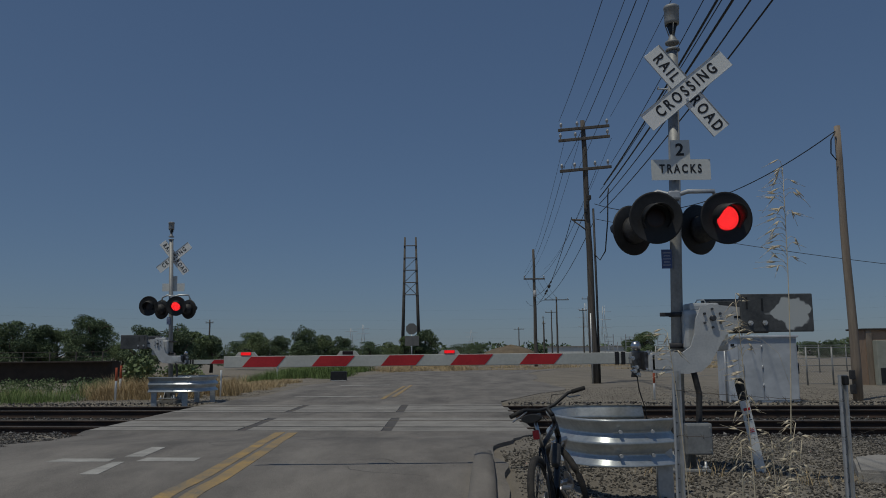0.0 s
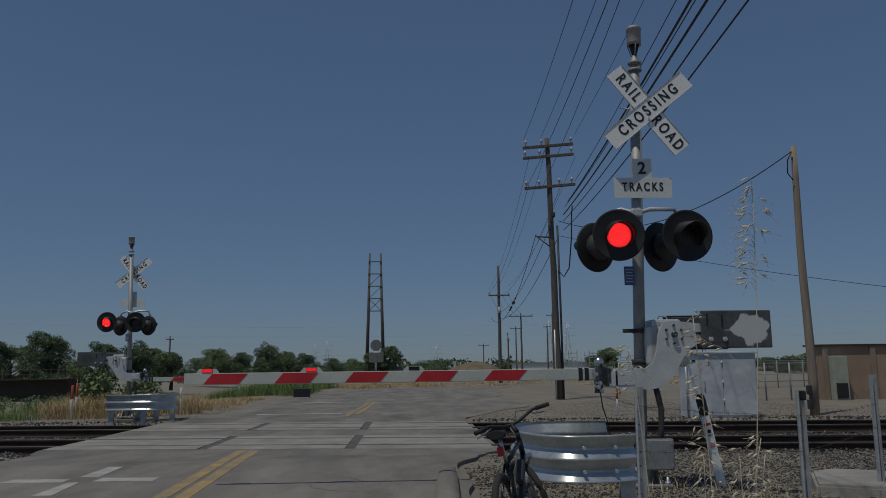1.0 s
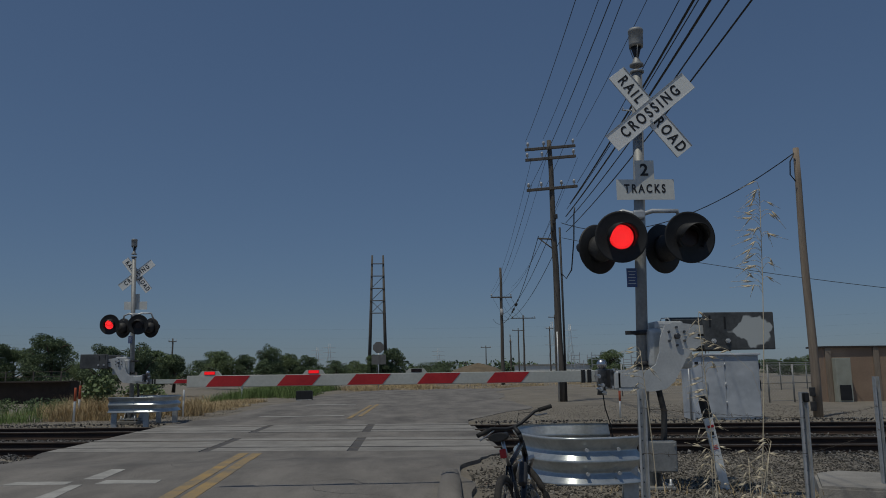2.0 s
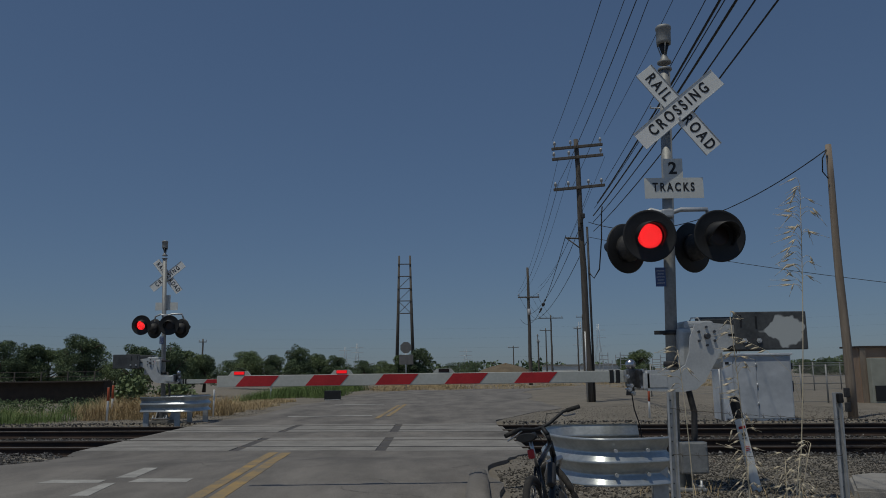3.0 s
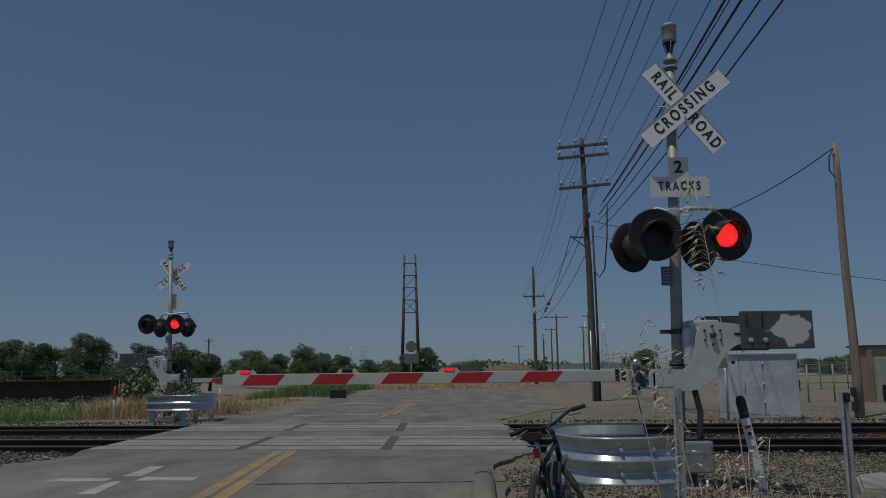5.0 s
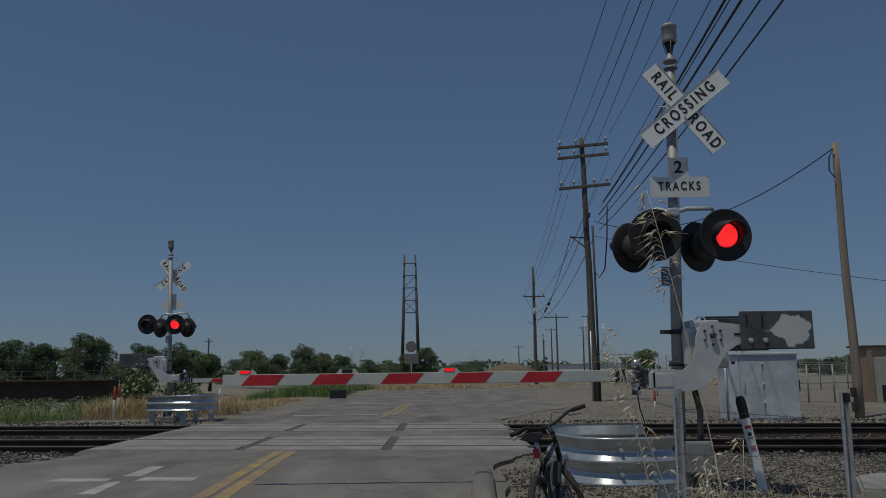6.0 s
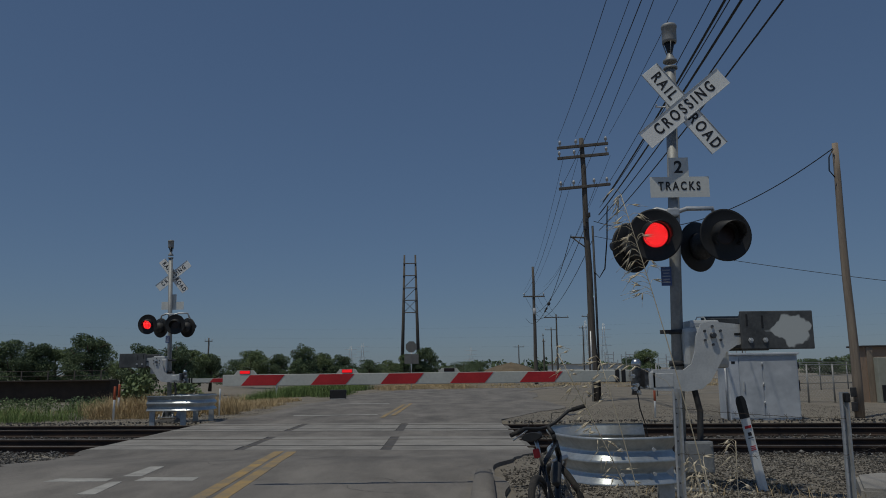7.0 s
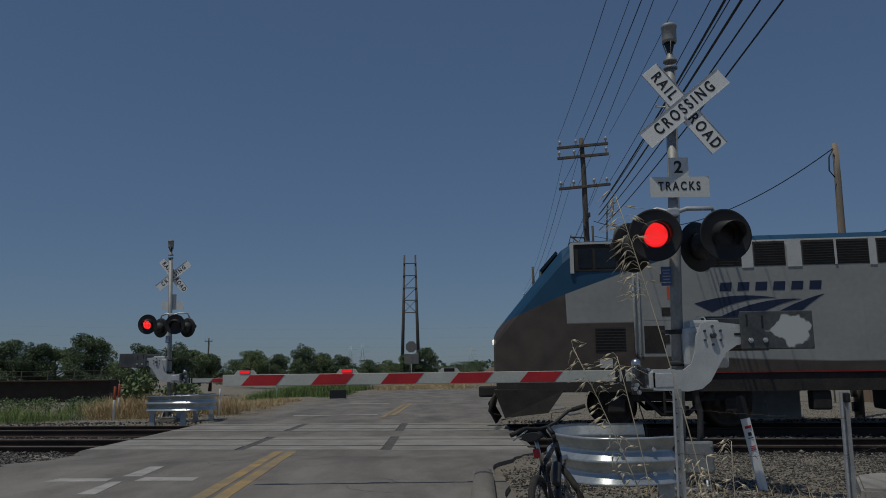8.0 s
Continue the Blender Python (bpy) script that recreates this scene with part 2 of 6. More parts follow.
def axis_steps(lo, hi, fine, far):
    vals, p = [], lo
    while p <= hi:
        vals.append(p)
        p += fine
    step, p = fine * 1.3, hi
    while p < far:
        p += step
        step *= 1.3
        vals.append(p)
    step, p = fine * 1.3, lo
    while p > -far:
        p -= step
        step *= 1.3
        vals.insert(0, p)
    return vals


def build_ground():
    xs, ys = axis_steps(-22, 22, 0.4, 3500), axis_steps(-6, 48, 0.35, 3500)
    verts = [(x, y, ground_z(x, y)) for y in ys for x in xs]
    k = len(xs)
    faces = [(j * k + i, j * k + i + 1, (j + 1) * k + i + 1, (j + 1) * k + i) for j in range(len(ys) - 1) for i in range(k - 1)]
    raw("ground", verts, faces, M["ground"], "pale dusty dirt and gravel ground beside the road", "ground", "structure")


def slab(name, pts, z0, z1, material, label, category="road", kind="structure", parent=None):
    bm = bmesh.new()
    prism(bm, [(x, y, z0) for x, y in pts], (0, 0, z1 - z0))
    ob = new(name, finish(name, bm, material))
    if parent:
        ob.parent = parent
        return tagged(ob, label)
    return tagged(ob, label, category, "", kind)


def line_y(v, x):
    """The y of the line across the tracks' distance v, at x."""
    return (v - x * math.sin(TRACK)) / math.cos(TRACK)


PAN_V0, PAN_V1 = 14.38, 21.42
build_ground()


def left_edge(y):
    if y < 9.0:
        return -6.1 + 0.7 * ease(8.0, -10.0, y)
    return -6.15 - 0.085 * (y - 9.0) ** 1.2 + 0.08 * math.sin(y * 6.3) + 0.06 * math.sin(y * 11.9)


def right_edge(y):
    if y < 4.0:
        return ROAD_R - 0.95
    return ROAD_R - 0.95 + 0.95 * max(0.0, (y - 10.2) / 3.6) ** 1.2 + 0.05 * math.sin(y * 2.3) + 0.03 * math.sin(y * 5.1)


def build_near_road():
    end_l, end_r = line_y(PAN_V0, ROAD_L) - 0.01, line_y(PAN_V0, ROAD_R) - 0.01
    rows = []
    for y in [-40, -20, -10, -5, 0, 3] + [4.0 + 0.15 * i for i in range(65)] + [99]:
        yl, yr = min(y + 0.9 * ease(9, 13.8, y), end_l), min(y, end_r)
        xl, xr = (left_edge(yl), right_edge(yr)) if y < 99 else (ROAD_L, ROAD_R)
        n = 8
        top = [(xl + (xr - xl) * i / n, yl + (yr - yl) * i / n, swell(yl + (yr - yl) * i / n)) for i in range(n + 1)]
        rows.append(top + [(xr, yr, -0.1), (xl, yl, -0.1)])
    bm = bmesh.new()
    rings(bm, rows, smooth=False)
    ob = new("road", finish("road", bm, M["asphalt"]))
    return tagged(ob, "worn grey asphalt road leading up to the tracks", "road", "", "structure")


road_near = build_near_road()
far_edge_r = [(ROAD_R + road_bend(y) + 2.2 * min(1, (y - 22.6) / 6) + 0.3 * math.sin(y * 0.45) + 0.12 * math.sin(y * 1.1), y) for y in range(23, 62)]
far_edge_l = [(ROAD_L + 0.1 + road_bend(y) + 0.2 * math.sin(y * 0.5) + 0.1 * math.sin(y * 1.2), y) for y in range(60, 23, -1)]
road_far = slab("road", [(ROAD_R, line_y(PAN_V1, ROAD_R) + 0.01), *far_edge_r, *far_edge_l, (ROAD_L, line_y(PAN_V1, ROAD_L) + 0.01)], -0.1, -0.004, M["asphalt"], "worn grey asphalt road running on beyond the tracks")


def build_track(v, label):
    track = thing("railway_track", pose(0, 0, 0), label, "railway track", "railway tracks", "structure")
    for s in (-0.755, 0.755):
        bm = bmesh.new()
        prof = [(-0.07, -0.19), (0.07, -0.19), (0.07, -0.178), (0.012, -0.155), (0.009, -0.05), (0.036, -0.035), (0.036, -0.006), (-0.036, -0.006), (-0.036, -0.035), (-0.009, -0.05), (-0.012, -0.155), (-0.07, -0.178)]
        a, b = uv(-130, v + s), uv(130, v + s)
        n = uv(0, 1) - uv(0, 0)
        rings(bm, [[e + n * p + Vector((0, 0, z)) for p, z in prof] for e in (a, b)], smooth=False)
        rail = part("rail", bm, M["rail_web"], track)
        bm = bmesh.new()
        rings(bm, [[e + n * p + Vector((0, 0, z)) for p, z in ((-0.036, -0.006), (0.036, -0.006), (0.03, 0.0), (-0.03, 0.0))] for e in (a, b)], smooth=False)
        part("rail_head", bm, M["rail_top"], rail, "polished rail head")
    bm = bmesh.new()
    bbox(bm, (0, 0, 0), (0.23, 2.6, 0.12), 0.012, seg=1)
    me = finish("tie", bm, M["tie"])
    for i in range(-36, 42):
        u = i * 0.53
        p = uv(u, v)
        if ROAD_L - 0.3 < p.x < ROAD_R + 0.2:
            continue
        t = new("tie", me)
        t.matrix_basis = pose(p.x, p.y, -0.262 + 0.012 * math.sin(i * 7.1), 0, 0, -6.8 + math.sin(i * 3.3))
        t.parent = track
    return track


build_track(NEAR_V, "rusty railway track on dark ties and ballast")
build_track(FAR_V, "second rusty railway track on dark ties")


def build_crossing():
    """Concrete crossing panels between and beside the rails, in three lengths."""
    crossing = thing("crossing_surface", pose(0, 0, 0), "grey concrete crossing panels set flush between the rails", "crossing", "", "structure")
    rails = [NEAR_V - 0.755, NEAR_V + 0.755, FAR_V - 0.755, FAR_V + 0.755]
    cuts = [ROAD_L, -3.95, -1.15, ROAD_R]
    gap = 0.075
    bands = [(PAN_V0, rails[0] - 0.05), (rails[0] + gap + 0.04, rails[1] - gap - 0.04), (rails[1] + 0.05, rails[1] + 0.62), (rails[2] - 0.62, rails[2] - 0.05), (rails[2] + gap + 0.04, rails[3] - gap - 0.04), (rails[3] + 0.05, PAN_V1)]
    for v0, v1 in bands:
        for x0, x1 in zip(cuts[:-1], cuts[1:]):
            w = 0.03
            d0 = 0.14 if x0 in (-3.95, -1.15) else 0.0
            bm = bmesh.new()
            q = [(x0 + w + d0, v0), (x1 - w, v0), (x1 - w, v1), (x0 + w + d0, v1)]
            prism(bm, [(x, line_y(v, x), -0.2) for x, v in q], (0, 0, 0.2 + random.uniform(-0.004, 0.006)))
            part("panel", bm, M["concrete"], crossing)
    bm = bmesh.new()
    prism(bm, [(x, line_y(v, x), -0.28) for x, v in ((ROAD_L, PAN_V0), (ROAD_R, PAN_V0), (ROAD_R, PAN_V1), (ROAD_L, PAN_V1))], (0, 0, 0.19))
    part("filler", bm, M["rubber"], crossing, "dark rubber and dirt filler")
    bm = bmesh.new()
    prism(bm, [(x, line_y(v, x), -0.2) for x, v in ((ROAD_L, rails[1] + 0.64), (ROAD_R, rails[1] + 0.64), (ROAD_R, rails[2] - 0.64), (ROAD_L, rails[2] - 0.64))], (0, 0, 0.194))
    part("infill", bm, M["asphalt"], crossing, "asphalt strip between the tracks")
    for x0 in (-3.95, -1.15):
        for v0, v1 in ((PAN_V0, rails[1] + 0.62), (rails[2] - 0.62, PAN_V1)):
            bm = bmesh.new()
            q = [(x0 - 0.028, v0), (x0 + 0.168, v0), (x0 + 0.168, v1), (x0 - 0.028, v1)]
            prism(bm, [(x, line_y(v, x), -0.08) for x, v in q], (0, 0, 0.072))
            part("seam_strip", bm, M["seam"], crossing, "dark patched seam")
    for x0, s in ((ROAD_R, 1), (ROAD_L, -1)):
        bm = bmesh.new()
        for v0, v1 in ((PAN_V0, rails[1] + 0.6), (rails[2] - 0.6, PAN_V1)):
            prism(bm, [(x0, line_y(v0, x0), -0.2), (x0 + 0.1 * s, line_y(v0, x0), -0.2), (x0 + 0.1 * s, line_y(v1, x0), -0.2), (x0, line_y(v1, x0), -0.2)][:: s], (0, 0, 0.17))
        part("end_ramp", bm, M["dark_concrete"], crossing)


build_crossing()

PAINT = 0.004


def stripe(name, pts, material, label, z=PAINT):
    if pts[0][1] > 14.6:
        return slab(name, pts, 0.001, z, material, label, "road marking")
    rows = []
    for i in range(25):
        q = i / 24
        a = Vector(pts[0]).lerp(Vector(pts[-1]), q)
        b = Vector(pts[1]).lerp(Vector(pts[2]), q)
        row = []
        for p, lift in ((a, z), (b, z), (b, -0.02), (a, -0.02)):
            x, y = on_swell(p.x, p.y)
            row.append((x, y, swell(y) + lift))
        rows.append(row)
    bm = bmesh.new()
    rings(bm, rows, smooth=False)
    ob = new(name, finish(name, bm, material))
    return tagged(ob, label, "road marking", "", "structure")


stripe("road_marking", [(-2.9, 6.5), (-2.71, 6.5), (-2.95, 14.55), (-3.13, 14.57)], M["yellow"], "worn yellow centre line on the asphalt")
stripe("road_marking", [(-2.63, 6.5), (-2.44, 6.5), (-2.70, 14.5), (-2.88, 14.53)], M["yellow"], "worn yellow centre line on the asphalt")
stripe("road_marking", [(-2.56, -9), (-2.37, -9), (-2.71, 6.4), (-2.9, 6.4)], M["yellow"], "worn yellow centre line on the asphalt")
stripe("road_marking", [(-2.29, -9), (-2.1, -9), (-2.44, 6.4), (-2.63, 6.4)], M["yellow"], "worn yellow centre line on the asphalt")
stripe("road_marking", [(-2.0, 24.5), (-1.86, 24.5), (-1.62, 33.5), (-1.76, 33.5)], M["yellow"], "faded yellow centre line beyond the tracks")
stripe("road_marking", [(-1.72, 25.5), (-1.58, 25.5), (-1.36, 34.5), (-1.5, 34.5)], M["yellow"], "faded yellow centre line beyond the tracks")
stripe("road_marking", [(-5.0, 25.9), (-2.2, 25.9), (-2.2, 26.25), (-5.0, 26.25)], M["white_paint"], "faded white stop line beyond the tracks")
stripe("road_marking", [(-4.6, 34.4), (-2.4, 34.6), (-2.4, 35.1), (-4.6, 34.9)], M["white_paint"], "faded white road marking beyond the tracks")
for q in ([(-5.5, 10.85), (-4.62, 10.82), (-4.64, 11.1), (-5.42, 11.17)], [(-4.24, 10.84), (-3.42, 10.77), (-3.44, 11.11), (-4.22, 11.18)],
          [(-4.5, 9.7), (-4.26, 9.69), (-4.38, 10.78), (-4.53, 10.78)], [(-4.6, 11.32), (-4.32, 11.3), (-4.4, 12.42), (-4.62, 12.43)]):
    stripe("road_marking", q, M["white_paint"], "white painted cross marking on the asphalt")


def cracks():
    """Thin dark cracks that wander over the asphalt."""
    rng = np.random.default_rng(8)
    verts, faces = [], []
    for x, y, a, n in ((-1.2, 10.7, 1.5, 10), (-1.25, 10.2, -1.7, 14), (-4.6, 13.1, 0.05, 14), (0.2, 11.9, 1.9, 8), (-1.0, 24.0, 0.3, 24), (-4.5, 29.0, 0.1, 26), (1.0, 27.0, 1.4, 22)):
        w = 0.0045 if y < 20 else 0.01
        for _ in range(n):
            a += rng.normal() * 0.35
            x2, y2 = x + 0.11 * math.cos(a), y + 0.11 * math.sin(a)
            k, z = len(verts), 0.003
            nx, ny = -math.sin(a) * w, math.cos(a) * w
            for cx, cy in ((x - nx, y - ny), (x2 - nx, y2 - ny), (x2 + nx, y2 + ny), (x + nx, y + ny)):
                cx, cy = on_swell(cx, cy)
                verts.append((cx, cy, swell(cy) + z))
            faces.append((k, k + 1, k + 2, k + 3))
            x, y = x2, y2
    raw("road_crack", verts, faces, M["seam"], "thin dark cracks in the asphalt", "crack", "stuff")


cracks()

# ---- crossing signals ----
def lamp_unit(mast, x, y, z, turn, facing=-1.0, dip=0.0, reach=0.24):
    """One flashing light: backboard, housing, hood, dark lens and the red diode plate inside."""
    m = pose(x, y, z, dip, 0, turn if facing < 0 else 180 + turn)

    def put(bm):
        bmesh.ops.transform(bm, matrix=m, verts=list(bm.verts))
        return bm
    bm = bmesh.new()
    lathe(bm, [(0.0, 0.15), (0.0, 0.285), (-0.012, 0.303), (-0.02, 0.3), (-0.012, 0.28), (-0.006, 0.15)], (0, 0, 0), (0, 1, 0), 40)
    unit = part("backboard", put(bm), M["black"], mast, "round black backboard")
    bm = bmesh.new()
    lathe(bm, [(0.0, 0.165), (0.06, 0.165), (0.13, 0.14), (0.17, 0.08), (0.18, 0.02)], (0, 0.001, 0), (0, 1, 0), 28)
    part("housing", put(bm), M["black_dusty"], unit)
    bm = bmesh.new()
    k, rows = 22, []
    for j, (yy, r) in enumerate(((-0.012, 0.168), (-0.012, 0.158), (-1, 0.158), (-1, 0.168))):
        row = []
        for i in range(k + 1):
            a = radians(-42 + (264.0) * i / k)
            s = max(0.0, math.sin(a)) ** 0.7
            front = -0.07 - reach * (0.25 + 0.75 * s) if math.sin(a) > -0.3 else -0.10
            drop = 0.05 if yy == -1 else 0
            row.append(Vector((r * math.cos(a), yy if yy != -1 else front, r * math.sin(a) - (drop if math.sin(a) > 0 else drop * 0.3))))
        rows.append(row)
    vs = [[bm.verts.new(p) for p in row] for row in rows]
    for a, b in ((0, 3), (3, 2), (2, 1)):
        for i in range(k):
            f = bm.faces.new((vs[a][i], vs[a][i + 1], vs[b][i + 1], vs[b][i]))
            f.smooth = True
    part("hood", put(bm), M["black"], unit)
    bm = bmesh.new()
    lathe(bm, [(-0.004, 0.02), (-0.003, 0.09), (0.0, 0.15), (0.006, 0.152)], (0, -0.004, 0), (0, 1, 0), 32)
    part("lens", put(bm), M["lens_off"], unit, "dark red lens")
    bm = bmesh.new()
    lathe(bm, [(-0.012, 0.02), (-0.009, 0.1), (-0.004, 0.143), (-0.002, 0.143)], (0, -0.004, 0), (0, 1, 0), 32)
    led = part("diode_plate", put(bm), M["led"], unit, "bright red lit diode plate")
    bm = bmesh.new()
    for ring in range(1, 7):
        r = ring * 0.0215
        for i in range(ring * 6):
            a = 2 * math.pi * i / (ring * 6)
            box(bm, (r * math.cos(a), -0.0185 + r * 0.03, r * math.sin(a)), (0.0055, 0.003, 0.0055))
    dots = part("diode_array", put(bm), M["led_dot"], unit)
    out = m.to_3x3() @ Vector((0, 1, 0))
    return (led, dots), out


def gate_arm(mast, y, x0, x1, z, first_red, lights):
    """The lowered arm from x0 at the mechanism to the tip x1, with slanted red stripes."""
    s = 1 if x1 > x0 else -1
    bm = bmesh.new()
    bbox(bm, ((x0 + x1) / 2, y, z), (abs(x1 - x0), 0.03, 0.128), 0.006)
    arm = part("gate_arm", bm, M["white_stripe"], mast, "white gate arm with slanted red stripes")
    bm = bmesh.new()
    bbox(bm, (x0 - 0.16 * s, y + 0.012, z), (0.72, 0.035, 0.132), 0.006)
    part("arm_sleeve", bm, M["galv"], arm, "bare metal arm sleeve")
    x = first_red
    while (x - x0) * s > 0.5:
        a, b = x, x - 0.39 * s
        bm = bmesh.new()
        h, lean = 0.058, 0.1
        for yy in (y - 0.0185, y + 0.0155):
            poly = [(a - lean / 2, yy, z - h), (a + lean / 2, yy, z + h), (b + lean / 2, yy, z + h), (b - lean / 2, yy, z - h)]
            prism(bm, poly if s < 0 else poly[::-1], (0, 0.003, 0))
        part("red_stripe", bm, M["red_stripe"], arm)
        x -= 0.782 * s
    made = []
    for lx in lights:
        bm = bmesh.new()
        prism(bm, [(lx - 0.125, y - 0.012, z + 0.064), (lx + 0.125, y - 0.012, z + 0.064), (lx + 0.085, y - 0.012, z + 0.112), (lx - 0.085, y - 0.012, z + 0.112)], (0, 0.05, 0))
        body = part("arm_light", bm, M["white_stripe"], mast, "small white gate arm light with red lens")
        bm = bmesh.new()
        bbox(bm, (lx, y - 0.0145, z + 0.09), (0.12, 0.004, 0.038), 0.0015)
        part("lens", bm, M["lens_off"], body, "dark red lens")
        bm = bmesh.new()
        bbox(bm, (lx, y - 0.019, z + 0.09), (0.113, 0.003, 0.032), 0.001)
        led = part("diode_plate", bm, M["led"], body, "bright red lit diode plate")
        made.append(led)
    return arm, made


def crossbuck(mast, x, y, z, tilt, plate_front):
    for k, (ang, words) in enumerate(((39.3, ("CROSSING",)), (-51.6, ("RAIL", "ROAD")))):
        yy = y - (0.014 if k == 0 else 0.0)
        m = pose(x, yy, z, 0, 0, tilt) @ pose(0, 0, 0, 0, -ang, 0)
        bm = bmesh.new()
        bbox(bm, (0, 0, 0), (1.240, 0.004, 0.228), 0.0015, m, seg=1)
        blade = part("sign_blade", bm, M["white_sign"], mast, "white crossbuck blade with black letters")
        bm = bmesh.new()
        box(bm, (0, -0.004, 0.117), (1.240, 0.012, 0.006), m)
        box(bm, (0, -0.004, -0.117), (1.240, 0.012, 0.006), m)
        part("edge_strip", bm, M["galv"], blade)
        face = m @ pose(0, -0.004, 0, 90, 0, 0)
        if len(words) == 1:
            lettering("letters", words[0], 0.185, face @ Matrix.Diagonal((0.74, 1.0, 1, 1)), blade, M["letter"], 0.0015, 1.5, 0.004)
        else:
            for w, dx in zip(words, (-0.355, 0.355)):
                lettering("letters", w, 0.185, face @ Matrix.Translation((dx, 0, 0)) @ Matrix.Diagonal((0.74, 1, 1, 1)), blade, M["letter"], 0.0015, 1.42, 0.004)
    for dz in (-0.11, 0.11):
        bm = bmesh.new()
        cyl(bm, (x, y - 0.03, z + dz), (x, y + 0.02, z + dz), 0.016, n=8)
        if plate_front > 0:
            cyl(bm, (x - 0.13, y + 0.004, z + dz), (x - 0.13, y + 0.2, z + dz), 0.014, n=8)
        tube(bm, [(x + 0.1, y + 0.02, z + dz), (0.04, 0.06, z + dz), (-0.06, 0.05, z + dz), (-0.07, -0.03, z + dz)], 0.008, 6)
        part("bracket", bm, M["galv"], mast)


def guard_loop(m, label, long=0.6):
    """A W-shaped steel beam bent round the foot of the mast."""
    guard = thing("guardrail", m, label, "guardrail", "guardrails round the signal masts")
    corners = [(0.066, 0.446), (0.08, 0.44), (0.08, 0.42), (0.0, 0.325), (0.0, 0.3), (0.08, 0.232), (0.08, 0.208), (0.0, 0.12), (0.0, 0.096), (0.08, 0.022), (0.08, 0.0)]
    # each bend is a tight curve between flat faces
    prof = []
    for (x0, z0), (x1, z1) in zip(corners[:-1], corners[1:]):
        d = math.hypot(x1 - x0, z1 - z0)
        e = min(0.3, 0.007 / d)
        prof += [(x0 + (x1 - x0) * e, z0 + (z1 - z0) * e), (x1 - (x1 - x0) * e, z1 - (z1 - z0) * e)]
    path = [(long, -0.72), (long - 0.08, -0.8), (long - 0.3, -0.88), (0.1, -0.9), (0.0, -0.9)]
    for i in range(1, 40):
        a = radians(-90 - 180 * i / 40)
        path.append((0.42 * math.cos(a), 0.9 * math.sin(a)))
    path += [(0.0, 0.9), (0.3, 0.9), (long + 0.15, 0.88)]
    pts = [Vector((x, y, 0)) for x, y in path]
    bm = bmesh.new()
    rows = []
    for i, p in enumerate(pts):
        d = (pts[min(i + 1, len(pts) - 1)] - pts[max(i - 1, 0)]).normalized()
        o = Vector((d.y, -d.x, 0)) * -1
        o = o if o.dot(p - Vector((0.2, 0, 0))) > 0 else -o
        outer = [p + o * a + Vector((0, 0, 0.36 + z)) for a, z in prof]
        inner = [p + o * (a - 0.006) + Vector((0, 0, 0.36 + z)) for a, z in reversed(prof)]
        rows.append(outer + inner)
    rings(bm, rows, smooth=True)
    beam = part("beam", bm, M["beam"], guard, "dented zinc-grey corrugated beam")
    for x, y in ((0.36, -0.93), (0.05, -0.97), (0.5, 0.96), (0.05, 0.97)):
        for z in (0.47, 0.69):
            bm = bmesh.new()
            cyl(bm, (x, y * 0.98, z), (x, y * 1.02, z), 0.018, n=8)
            part("bolt", bm, M["galv"], beam)
    for x, y in ((long - 0.1, -0.8), (long, 0.82), (0.15, 0.8)) if long < 1 else ((long - 0.24, -0.82), (-0.2, -0.74), (0.3, -0.78), (long, 0.82), (0.15, 0.8)):
        bm = bmesh.new()
        bbox(bm, (x, y, 0.24), (0.15, 0.012, 0.58), 0.004, seg=1)
        bbox(bm, (x, y + 0.05, 0.24), (0.15, 0.012, 0.58), 0.004, seg=1)
        bbox(bm, (x, y + 0.025, 0.24), (0.012, 0.06, 0.58), 0.003, seg=1)
        part("post", bm, M["galv"], guard)
    return guard


